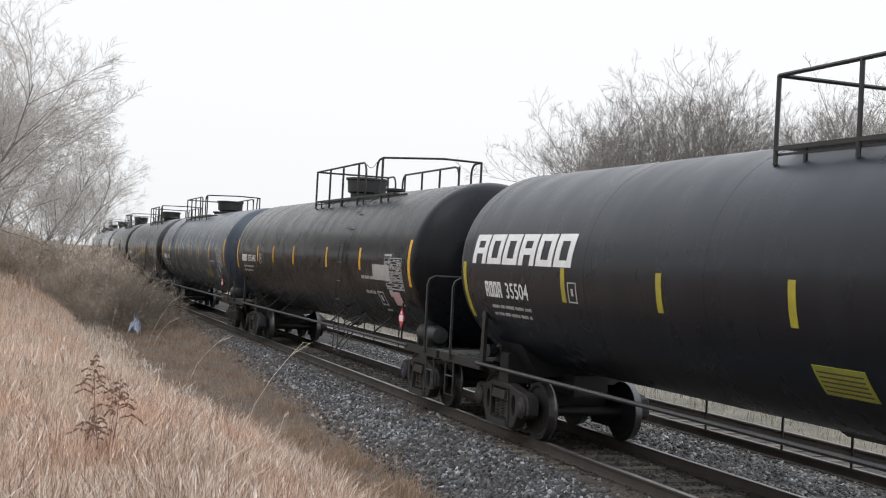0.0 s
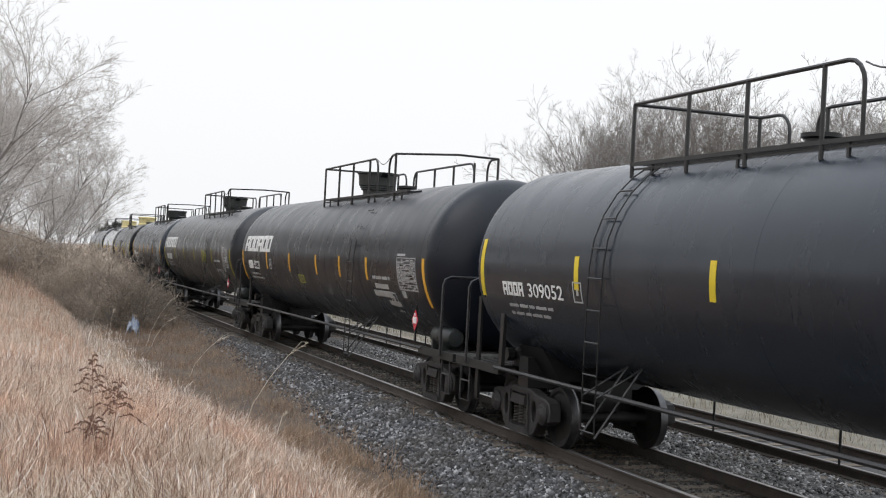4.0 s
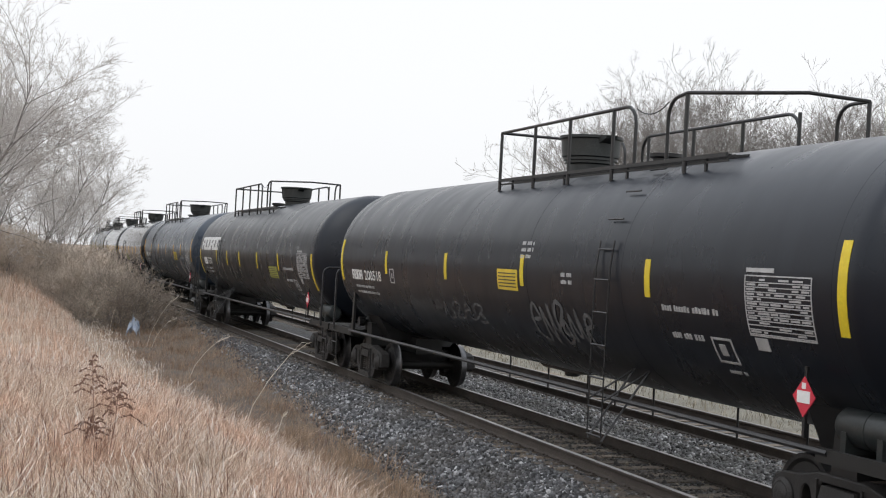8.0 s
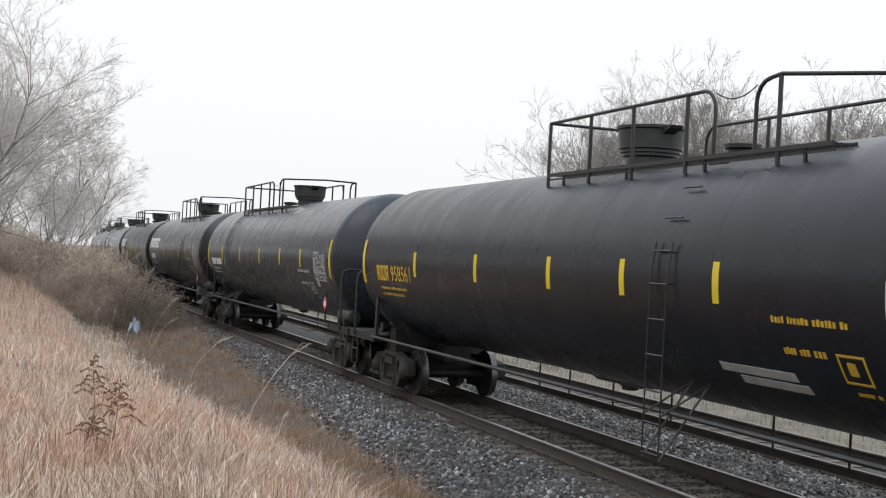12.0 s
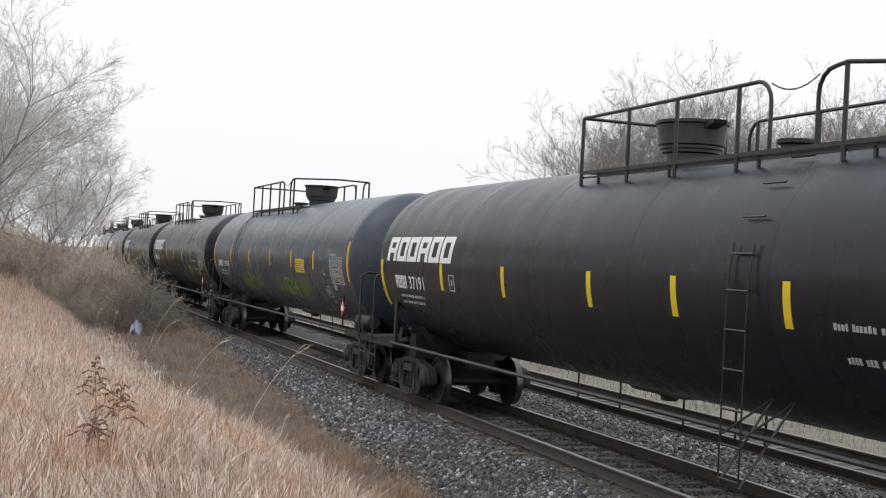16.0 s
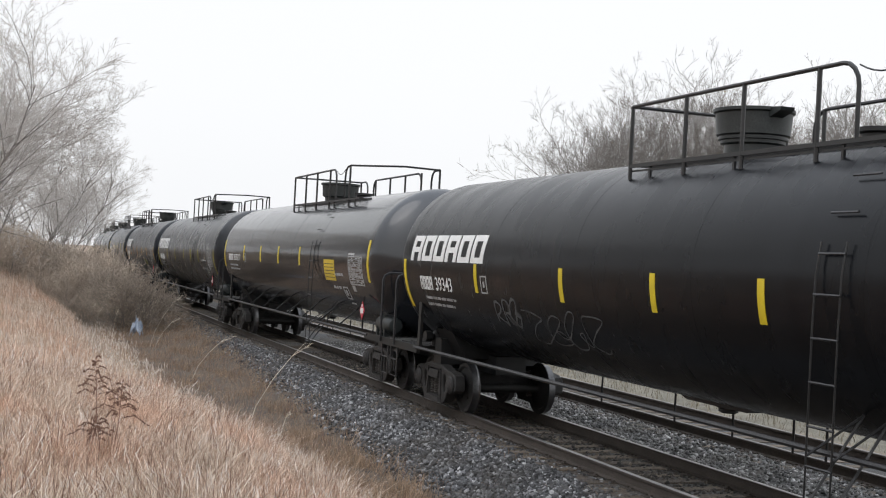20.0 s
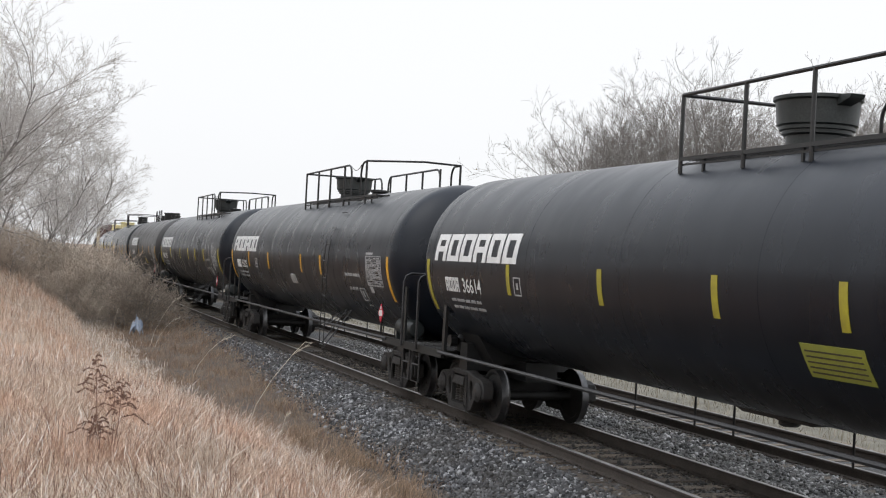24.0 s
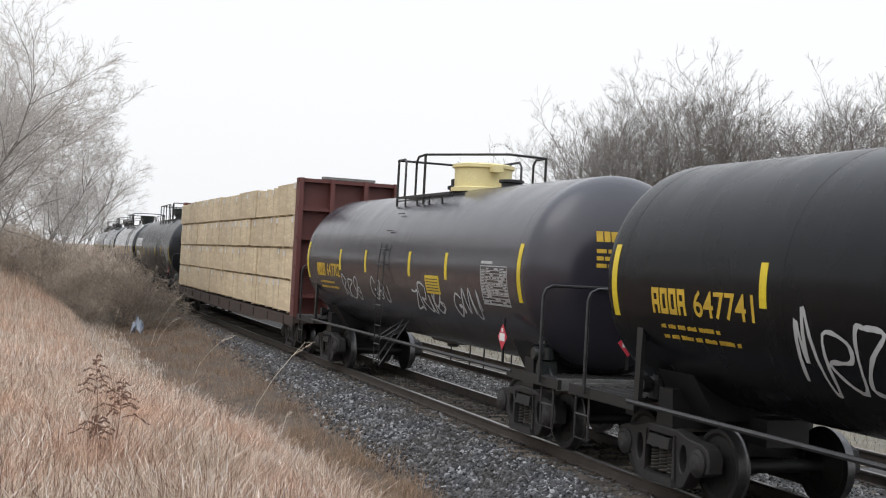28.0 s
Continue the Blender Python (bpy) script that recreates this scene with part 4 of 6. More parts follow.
def railing_parts(car, x0, kind, lift):
    """The top walkway with its posts, top rails and gratings."""
    def walk_mesh():
        sh = Shape()
        b = x0 + (3.3 if kind == "short" else 6.9)
        for y0, y1 in ((-1.02, -0.7), (0.7, 1.02)):
            for y in (y0, y1 - 0.025):
                sh.box(x0, b, y, y + 0.025, 4.16, 4.21)
            for q in range(1, 5):
                y = y0 + (y1 - y0 - 0.012) * q / 5
                sh.box(x0, b, y, y + 0.012, 4.175, 4.195)
            sh.box(x0, b, y0 + 0.03, y0 + 0.045, 4.105, 4.13)
            for k in range(4):
                x = x0 + 0.5 + (b - x0 - 1.0) * k / 3
                sh.box(x - 0.02, x + 0.02, y0 + 0.03, y0 + 0.06, 3.92, 4.17).box(x - 0.02, x + 0.02, y1 - 0.06, y1 - 0.03, 4.0, 4.17)
        return sh.mesh("walkway", M_RAILING)

    at = pose(0, 0, lift)
    walkway = part("walkway", cached(("walk", x0, kind), walk_mesh), car, at)
    post = cached("post", lambda: Shape().tube([(0, 0, 4.0), (0, 0, 5.0)], 0.027, 6).mesh("post", M_RAILING, smooth=50))
    if kind == "short":
        near, far = [0, 1.74], [0, 1.44, 3.24]
        rails = [[(0.504, -1, 4.2), (0.504, -1, 4.93), (0.432, -1, 5.0), (0, -1, 5.0)], [(1.2, -1, 4.2), (1.2, -1, 4.9), (1.32, -1, 5.0), (1.74, -1, 5.02), (3.24, 0.2, 5.02), (3.24, 1, 5.0)],
                 [(0, -1, 5.0), (0, 1, 5.0)], [(0, 1, 5.0), (1.92, 1, 5.0), (2.04, 1, 4.9), (2.04, 1, 4.2)], [(2.64, 1, 4.2), (2.64, 1, 4.9), (2.76, 1, 5.0), (3.24, 1, 5.0)]]
    else:
        near = [0, 1.38, 2.64, 4.02, 5.94]
        far = [0, 1.5, 2.88, 4.2, 5.52, 6.9]

        def bend(x, y, z, d):
            """A rounded end: the rail turns down at x."""
            return [(x - d * 0.26 * (1 - math.sin(q)), y, z - 0.26 * (1 - math.cos(q))) for q in (0, 0.4, 0.8, 1.2, math.pi / 2)] + [(x, y, 4.2)]

        rails = [[(0, -1, 5), *bend(4.656, -1, 5, 1)],
                 [*reversed(bend(5.496, -1, 5, -1)), (5.94, -1, 5.02), (6.9, 0.1, 5.02), (6.9, 1, 5)],
                 [(0, -1, 5), (0, 1, 5)], [(0, 1, 5), *bend(0.7, 1, 5, 1)],
                 [*reversed(bend(1.3, 1, 5, -1)), *bend(5.52, 1, 5, 1)],
                 [*reversed(bend(6.3, 1, 5, -1)), (6.9, 1, 5)]]
    for y, xs in ((-1, near), (1, far)):
        for x in xs:
            part("post", post, walkway, pose(x0 + x, y, 0))
    if kind != "short":
        sag = [(4.656 + 0.84 * q / 8, -1, 4.95 - 0.11 * (1 - (q / 4 - 1) ** 2)) for q in range(9)]
        part("chain", cached("chain", lambda: Shape().tube(sag, 0.009, 4).mesh("chain", M_RAILING)), walkway, pose(x0, 0, 0))
    for i, path in enumerate(rails):
        me = cached(("rail", kind, i), lambda: Shape().tube(path, 0.025, 7).mesh("top_rail", M_RAILING, smooth=50))
        part("top_rail", me, walkway, pose(x0, 0, 0))


def ladder_parts(car, xl, full):
    r = SHELL["r"]

    def stringers():
        sh = Shape()
        for dx in (-0.19, 0.19):
            path = [(dx, *on_shell(0, r * radians(w), 0.05)[1:]) for w in ((62, 50, 38, 26, 14, 2) if full else (14, 2))] + [(dx, -r - 0.06, z) for z in (2.3, 1.2, 0.6)]
            sh.tube(path, 0.011, 5)
        return sh.mesh("stringers", M_FRAME, smooth=50)

    ladder = part("ladder", cached(("ladder", full), stringers), car, pose(xl, 0, 0))
    rung = cached("rung", lambda: Shape().tube([(-0.2, 0, 0), (0.2, 0, 0)], 0.013, 5).mesh("rung", M_RODS, smooth=50))
    for w in (56, 40, 24.5, 10):
        p = on_shell(0, r * radians(w), 0.045)
        part("rung", rung, ladder, pose(0, p[1], p[2]))
    for z in (2.62, 2.2, 1.78, 1.36, 0.98, 0.62):
        part("rung", rung, ladder, pose(0, -r - 0.06, z))
    brace = cached("ladder_brace", lambda: Shape().tube([(0, -r - 0.05, 0.56), (0, -1.0, 1.5)], 0.016, 5).tube([(0, -r - 0.05, 1.08), (0, -1.0, 1.48)], 0.014, 5).mesh("ladder_brace", M_RODS, smooth=50))
    for dx in (-0.19, 0.19):
        part("ladder_brace", brace, ladder, pose(dx, 0, 0))


def build_truck(car, x, blue_caps=False):
    truck = part("truck", ME["bolster"], car, pose(x, 0, 0), "grimy cast steel bogie")
    for y in (-0.99, 0.99):
        part("side_frame", ME["side_frame"], truck, pose(0, y, 0.03))
        part("spring", ME["spring"], truck, pose(0, y, 0.03))
        for dx in (-TRUCK_BASE, TRUCK_BASE):
            part("bearing_cap", ME["cap"], truck, pose(dx, y * 1.1, WHEEL_R + 0.03, 0, 0, 180 if y > 0 else 0) @ Matrix.Scale(0.7 if blue_caps else 1.0, 4), "blue painted bearing cap" if blue_caps else "", M_CAPBLUE if blue_caps else None)
    wheels = [part("wheel_set", ME["wheel_set"], truck, pose(dx, 0, WHEEL_R)) for dx in (-TRUCK_BASE, TRUCK_BASE)]
    part("brake_beam", ME["brake_beam"], truck, pose(-0.36, 0, 0))
    part("brake_beam", ME["brake_beam"], truck, pose(0.36, 0, 0, 0, 0, 180))
    return truck, wheels


WHEELS = []
MARKS = {"high": (0.42, -0.5, 0.18, -0.28), "mid": (0.42, -0.5, 0.24, -0.24), "low": (0.05, -0.9, 0.02, -0.46)}


def tank_car(length, paint, number, logo, ink, label, walk_at=-1.14, top="funnel", stripes="y", style="low", mids=(-5.16, -2.28, 0.6, 2.76, 4.92), panels=(), tags=(), reservoir=1,
             kind="long", radius=R_TANK, ladder=4.05, braces=0, blue_caps=False, logo_at=None, bands=False, upright=True, end_words=True, posts=False, plain=False, words=(), small_print=()):
    """One tank car; its middle stands at the origin on the rail tops, it runs towards +x and its lettered side faces -y."""
    SHELL["r"] = radius
    half = length / 2 - 1.26
    edge = length / 2 - 1.374
    xt = length / 2 - 1.93
    lift = 2 * (radius - R_TANK)
    car = tagged(new("tank_car"), label, "tank car", "tank cars of the freight train")
    hkey = round(half, 2)
    if (hkey, radius, bands) not in TANKS:
        TANKS[(hkey, radius, bands)] = tank_mesh(half, radius, bands)
    part("tank", TANKS[(hkey, radius, bands)], car, paint=PAINT[paint])
    end = length / 2 - 0.24
    for d in (-1, 1):
        truck, wheels = build_truck(car, d * xt, blue_caps)
        WHEELS.extend(wheels)
        turn = pose(d * end, 0, 0, 0, 0, 0 if d < 0 else 180)
        for nm in ("draft_sill", "coupler", "end_deck", "deck_edge", "air_hose", "cut_lever"):
            part(nm, ME[nm], car, turn)
        part("body_bolster", ME["body_bolster"], car, pose(d * xt, 0, 0))
        part("saddle", ME["saddle"], car, pose(d * (half - 0.9), 0, 0))
        for y in (-1.43, 1.43):
            part("side_sill", ME["side_sill"], car, pose(d * end, y, 0, 0, 0, 0 if d < 0 else 180))
            part("step", ME["step"], car, pose(d * (end - 0.15), y, 0))
        part("end_rail", ME["end_rail"], car, pose(d * (length / 2 - 0.55), 0, 0))
        if posts:
            part("end_post", ME["end_post"], car, pose(d * (edge + 0.6), -1.36, 0))
        for k in range(braces):
            part("brace", ME["brace"], car, pose(d * (half - 2.76 - 1.8 * k) - 0.2, 0, 0))
        for k in range(3):
            part("brace", ME["brace_far"], car, pose(d * (half - 1.9 - 1.8 * k), 0, 0))
    if logo and walk_at < -4.8:
        part("crossover_board", ME["crossover"], car, pose(-end, 0, 0), "pale worn steel crossover board")
    if upright:
        part("strut", ME["strut"], car, pose(-edge + 0.48, 0, 0))
    for y, k in ((-1.45, "near"), (1.45, "far")):
        me = cached(("rod", k, hkey), lambda: Shape().tube([(-end + 1.44, y, 1.1), (end - 1.44, y, 1.1)], 0.033, 6).mesh("side_pipe", M_RODS, smooth=50))
        part("side_pipe", me, car)
    rnd = random.Random(int(number) + 9)
    for k in range(8):
        part("pipe_hanger", ME["drop"], car, pose(-xt + 2.2 + (k + rnd.uniform(-0.45, 0.45)) * (2 * xt - 4.4) / 7, 0, 0))
    part("bottom_outlet", ME["outlet"], car)
    if reservoir:
        part("air_reservoir", ME["reservoir"], car, pose(edge - 0.12 if reservoir > 0 else -edge + 1.15, -1.02, 0), "dark cylindrical air tank")
    if reservoir <= 0:
        part("valve_stack", ME["valve_stack"], car, pose(edge + 0.1, -1.05, 0), "dark brake valve stack with pipes")
    part("brake_valve", ME["valve"], car, pose(-edge + 0.1, -0.9, 0))
    if reservoir < 0:
        part("brake_pipe", ME["brake_pipe"], car, pose(-edge + 0.1, -0.9, 0))
    part("brake_wheel", ME["brake_wheel"], car, pose(edge + 0.95, 0.55, 1.85))
    up = pose(0.24 if walk_at > -3.6 else -0.06, 0, lift)
    if top == "funnel":
        dome = part("manway_housing", ME["funnel"], car, up)
        part("lid", ME["funnel_lid"], dome)
    elif top == "box":
        part("manway_housing", ME["boxdome"], car, pose(0.24 if walk_at > -3.6 else 0.36, 0, lift))
    elif top == "drum":
        dome = part("manway_housing", ME["drum"], car, pose(1.18, 0, lift), "cream yellow drum-shaped manway housing")
        part("hinge", ME["drum_ear"], dome)
        part("safety_valve", ME["vent"], car, pose(0.1, 0.1, lift - 0.15))
        part("safety_valve", ME["vent"], car, pose(0.3, -0.25, lift - 0.15))
    else:
        part("manway_housing", ME["slimdrum" if top == "dark" else "darkdrum"], car, pose(0.28 if top == "dark" else 1.1, 0, lift if top == "dark" else -0.12))
        for x in ((-1.2, 1.02) if top == "dark" else (-3.6, 3.84, 0.5)):
            part("safety_valve", ME["vent"], car, pose(x, 0, lift - 0.05))
    if kind == "old":
        for x in (-0.12, 1.32, 2.4):
            part("hand_rail", cached("grab", lambda: Shape().tube([(-0.25, -0.75, 4.2), (-0.25, -0.75, 4.7), (-0.15, -0.75, 4.82), (0.15, -0.75, 4.82), (0.25, -0.75, 4.7), (0.25, -0.75, 4.2)], 0.024, 6).mesh("hand_rail", M_RAILING, smooth=50)), car, pose(x, 0, 0))
    else:
        part("nozzle", ME["nozzle"], car, pose(2.64 if walk_at > -3.6 else -2.64, 0, lift))
        railing_parts(car, walk_at, kind, lift)
    ladder_parts(car, ladder, walk_at < -4.8 and not logo)
    # reflective stripes
    e1, e0, m1, m0 = MARKS[style]
    for x in (-edge, edge):
        me = cached(("endstripe", round(x, 2), stripes, style), lambda: patch([(x - 0.065, x + 0.065, e0, e1)]).mesh("reflective_stripe", M_STRIPE[stripes]))
        part("reflective_stripe", me, car)
    for x in mids:
        me = cached(("stripe", round(x, 2), stripes, style), lambda: patch([(x - 0.062, x + 0.062, m0, m1)]).mesh("reflective_stripe", M_STRIPE[stripes]))
        part("reflective_stripe", me, car)
    # company mark, number and small stencils
    ink_mat = M_WHITE if ink == "w" else M_YELLOWLET
    x0 = logo_at if logo_at is not None else -edge + 0.34
    if logo:
        for i in range(6):
            me = cached(("logo", round(x0, 2), i), lambda: patch(glyph_block(i, x0 + i * 0.622, 0.03, 0.552, 0.48, 0.06), 0.008).mesh("company_mark", M_WHITE))
            part("company_mark", me, car, label="white slotted block of a company mark")
    nx, na = (x0 + 0.53, -0.5) if logo else (-edge + (0.82 if ink == "w" else 0.95), -0.26 if style == "mid" and ink == "w" else -0.41 if ink == "y" else -0.45)
    nh = 0.31 if ink == "y" else 0.25 if logo else 0.21
    cw = 0.158 if logo else 0.187
    me = cached(("mark", round(nx, 2), na, ink), lambda: patch(glyph_blocks(nx, na, cw * 4, nh, 4, 0.035), 0.007).mesh("reporting_mark", ink_mat))
    part("reporting_mark", me, car)
    gap = cw * 4 + 0.19
    wide = (cw + 0.01) * len(number)
    if plain:
        sh = patch([(nx + gap + k * (cw + 0.01), nx + gap + k * (cw + 0.01) + cw * 0.75, na, na + nh) for k in range(len(number))], 0.008)
    else:
        vs, fs = lettering(number, wide, nh)
        sh = Shape().add([on_shell(nx + gap + a, na + b, 0.008) for a, b in vs], fs)
    part("car_number", sh.mesh("car_number", ink_mat), car, label="painted car number")
    for x, arc, w, lines in small_print:
        rows = []
        for k in range(lines):
            rows += text_bars(x, x + w, arc - 0.1 * k, arc - 0.1 * k + 0.055, k + int(number))
        tagged(part("stencil", patch(rows, 0.006).mesh("stencil", M_SOFTWHITE), car, label="small stencilled lines, too small to read"), kind="stuff")
    for text, x, arc, w, h in words:
        vs, fs = lettering(text, w, h)
        sh = Shape().add([on_shell(x + a, arc + b, 0.008) for a, b in vs], fs)
        part("stencilled_word", sh.mesh("stencilled_word", M_WHITE), car, label="white stencilled warning words")
    rnd = random.Random(int(number))
    rows = []
    for k in range(2):
        rows += text_bars(nx + 0.12, nx + rnd.uniform(1.4, 1.8), na - 0.18 - 0.13 * k, na - 0.13 - 0.13 * k, k + int(number))
    tagged(part("stencil", patch(rows, 0.006).mesh("stencil", M_SOFTWHITE if ink == "w" else M_YELLOWLET), car, label="small stencilled lines, too small to read"), kind="stuff")
    xb = -edge + (3.9 if logo else 3.26 if walk_at < -4.8 else 3.54)
    ab = -0.3 if style == "mid" and not logo else -0.46
    me = cached(("label", round(xb, 2), ab), lambda: patch([(xb, xb + 0.02, ab, ab + 0.29), (xb + 0.24, xb + 0.26, ab, ab + 0.29), (xb, xb + 0.26, ab, ab + 0.02), (xb, xb + 0.26, ab + 0.27, ab + 0.29), (xb + 0.1, xb + 0.16, ab + 0.1, ab + 0.2)], 0.006).mesh("consist_label", M_SOFTWHITE))
    if ink == "w":
        part("consist_label", me, car)

    def table():
        x1 = edge - 0.45
        x2 = x1 - 1.12
        rows = [(x2 + 0.02, x2 + 0.5, 0.08, 0.125), (x2, x2 + 0.012, -0.6, 0.05), (x1 - 0.012, x1, -0.6, 0.05), (x2, x1, 0.036, 0.05), (x2, x1, -0.6, -0.586)]
        rr = random.Random(6)
        for k in range(12):
            a = 0.004 - 0.05 * k
            rows.append((x2, x1, a - 0.034, a - 0.024))
            x = x2 + 0.04
            while x < x1 - 0.1:
                w = rr.uniform(0.05, 0.2)
                if rr.random() < 0.68:
                    rows.append((x, min(x + w, x1 - 0.04), a - 0.012, a + 0.008))
                x += w + rr.uniform(0.03, 0.08)
        return patch(rows, 0.006).mesh("data_table", M_SOFTWHITE)

    tagged(part("data_table", cached(("table", hkey), table), car, label="stencilled white table, too small to read"), kind="stuff")
    if end_words:
        def boxes():
            rows = text_bars(edge - 3.3, edge - 2.1, -0.42, -0.35, 3) + text_bars(edge - 3.2, edge - 2.5, -0.75, -0.68, 4) + text_bars(edge - 2.3, edge - 1.95, -1.14, -1.1, 5)
            for a, b, c, d in ((-2.38, -1.98, -1.0, -0.68),):
                rows += [(edge + a, edge + a + 0.025, c, d), (edge + b - 0.025, edge + b, c, d), (edge + a, edge + b, d - 0.025, d), (edge + a, edge + b, c, c + 0.025), (edge + a + 0.12, edge + a + 0.24, c + 0.1, d - 0.08)]
            rows += [(edge - 1.5, edge - 1.28, -0.76, -0.62)]
            return patch(rows, 0.006).mesh("stencil", M_SOFTWHITE if ink == "w" else M_YELLOWLET)

        words = cached(("words", hkey, ink), boxes)
        tagged(part("stencil", words, car), kind="stuff")
    # small lettering on the head at the leading end
    def head_words():
        sh = Shape()
        rnd = random.Random(4)
        for k, (w, h) in enumerate(((0.74, 0.16), (0.55, 0.06), (0.5, 0.06), (0.55, 0.06))):
            z = Z_BELLY + radius + 0.5 - (0.0 if k == 0 else 0.06 + 0.11 * k)
            y = -0.62
            while y < -0.62 + w:
                d = rnd.uniform(0.1, 0.2)
                pts = []
                for yy, zz in ((y, z), (y + d * 0.85, z), (y + d * 0.85, z + h), (y, z + h)):
                    q = (yy * yy + (zz - Z_BELLY - radius) ** 2) / radius ** 2
                    pts.append((half + radius * 0.44 * math.sqrt(1 - q) + 0.01, yy, zz))
                sh.add(pts, [(0, 1, 2, 3)])
                y += d
        return sh.mesh("head_lettering", ink_mat)

    tagged(part("head_lettering", cached(("head", hkey, ink), head_words), car, label="stencilled lettering on the tank head, too small to read"), kind="stuff")
    # diamond placards in their holders at each end
    for x, y, z, turn in ((edge - 0.66, -1.48, 1.6, 0), (edge + 0.9, -0.1, 1.66, 90)):
        holder = part("placard", cached("placard", lambda: Shape().prism([(0, -0.2), (0.175, 0), (0, 0.2), (-0.175, 0)], -0.012, 0.0).mesh("placard", M_RED)), car, pose(x, y, z, 0, 0, turn), "red diamond placard with a white band")
        part("placard_band", cached("band", lambda: Shape().box(-0.1, 0.1, -0.018, -0.012, -0.06, 0.06).box(-0.03, 0.03, -0.018, -0.012, 0.08, 0.14).mesh("placard_band", M_WHITE)), holder)
        part("placard_bracket", cached("bracket", lambda: Shape().box(-0.02, 0.02, 0.0, 0.03, -0.4, 0.3).mesh("placard_bracket", M_FRAME)), holder)
    for x, arc, w, h, c in panels:
        pn = part("sign_panel", patch([(x, x + w, arc, arc + h)], 0.008).mesh("sign_panel", M_PANEL[c]), car, label={"y": "yellow sign panel", "g": "faded yellow-green sign panel", "w": "grimy white sign panel", "d": "dark overpainted panel", "p": "pink and white panel"}[c])
        if c in "yg":
            lines = [(x + 0.05, x + w - 0.05, arc + h * q, arc + h * q + 0.018) for q in (0.14, 0.3, 0.46, 0.62, 0.78)]
            part("panel_lettering", patch(lines, 0.011).mesh("panel_lettering", M_INK), pn)
    for k, (x, arc, w, h, c, bold, letters) in enumerate(tags):
        scrawl(x, arc, w, h, int(number) + k, c, car, bold, letters)
    return car


# ---- the train, from its first car to its last ----
EVEN_MARKS = (-5.82, -2.64, 0.54, 3.348, 5.796)
BACK = dict(walk_at=-5.34, ladder=-4.944)
DRUM = dict(end_words=False, ink="y", top="drum", kind="short", radius=1.56, walk_at=-1.26, ladder=-0.2, style="mid", reservoir=0, logo=False)
TRAIN = []


def add_car(when, length, look_of):
    """A car by its reference time, its length and its looks."""
    TRAIN.append((when, length, look_of))


add_car(-0.003, 20.443, dict(paint="black", number="35504", logo=True, panels=((0.201, -1.2, 0.792, 0.36, "g"),), stripes="g", mids=(-5.095, -2.475, 0.117, 2.776, 4.949)))
add_car(0.8017, 20.426, dict(paint="matt", number="305340", logo=False, mids=(-5.582, -3.38, -0.867, 2.597, 5.47), stripes="o", style="mid", top="box", braces=3, blue_caps=True, panels=((6.43, -0.42, 1.14, 0.32, "w"), (7.486, -0.95, 0.504, 0.3, "p"))))
add_car(1.6023, 20.598, dict(BACK, paint="blue", number="64752", logo=False, mids=(-6.031, -2.832, 0.366, 3.092, 5.583), stripes="o", style="high", top="box", braces=4, panels=((4.229, -1.05, 1.02, 0.3, "g"), (5.729, -0.9, 1.02, 0.36, "d"))))
add_car(2.379, 19.823, dict(paint="dull", number="786099", logo=False, mids=(-5.152, -2.617, 0.034, 2.719, 5.376), stripes="o", top="box", braces=3, panels=((1.056, -0.37, 0.696, 0.42, "y"),)))
add_car(3.163, 20.382, dict(paint="black", number="35728", logo=True, stripes="y", mids=(-5.064, -2.13, 0.69, 2.979, 5.09), panels=((4.435, 0.14, 0.792, 0.34, "y"),), tags=((4.72, -1.0, 2.88, 0.5, "grey", 0.06, 6),)))
add_car(3.964, 20.744, dict(BACK, paint="navy", number="309052", logo=False, mids=(-5.619, -2.273, 0.646, 3.138, 5.311), stripes="y", style="high", posts=True, panels=((5.311, -0.8, 0.96, 0.42, "y"),)))
add_car(4.755, 20.147, dict(paint="black", number="33228", logo=True, stripes="o", tags=((0.782, -0.95, 2.16, 0.28, "grey", 0.05, 5),), panels=((-1.391, -0.75, 0.6, 0.22, "g"), (5.5, -0.62, 0.9, 0.1, "w"), (5.3, -0.8, 1.2, 0.13, "w"), (6.1, -0.98, 0.7, 0.1, "w")), mids=(-5.133, -2.236, 0.661, 2.834, 5.006)))
add_car(5.536, 20.382, dict(paint="dull", plain=True, number="37121", logo=True, stripes="g", panels=((3.018, -0.45, 0.6, 0.4, "g"),), mids=(-5.19, -2.293, 0.604, 2.776, 4.949)))
add_car(6.195, 17.304, dict(paint="navy", number="6528", logo=False, stripes="o", top="box", style="high", mids=(-3.138, -0.845, 1.448, 3.862), radius=1.59))
add_car(6.8621, 16.42, dict(DRUM, paint="matt", number="647685", stripes="y", mids=(-3.476, -1.35, 1.519, 3.692), panels=((1.579, -0.62, 0.744, 0.42, "y"),)))
add_car(7.524, 16.759, dict(DRUM, paint="gloss", number="647985", stripes="y", mids=(-3.312, -1.369, 1.659, 3.79), panels=((2.713, -0.53, 0.672, 0.34, "y"),)))
add_car(8.296, 20.176, dict(paint="black", small_print=((1.278, 0.34, 0.432, 3), (2.715, -0.1, 0.36, 2)), number="200518", logo=False, stripes="y", style="high", mids=(-5.388, -1.942, 1.357, 5.102), panels=((0.426, -0.36, 0.768, 0.32, "y"),), tags=((-4.322, -1.0, 3.84, 0.34, "grey", 0.05, 8), (1.393, -1.1, 2.16, 0.65, "grey", 0.08, 5))))
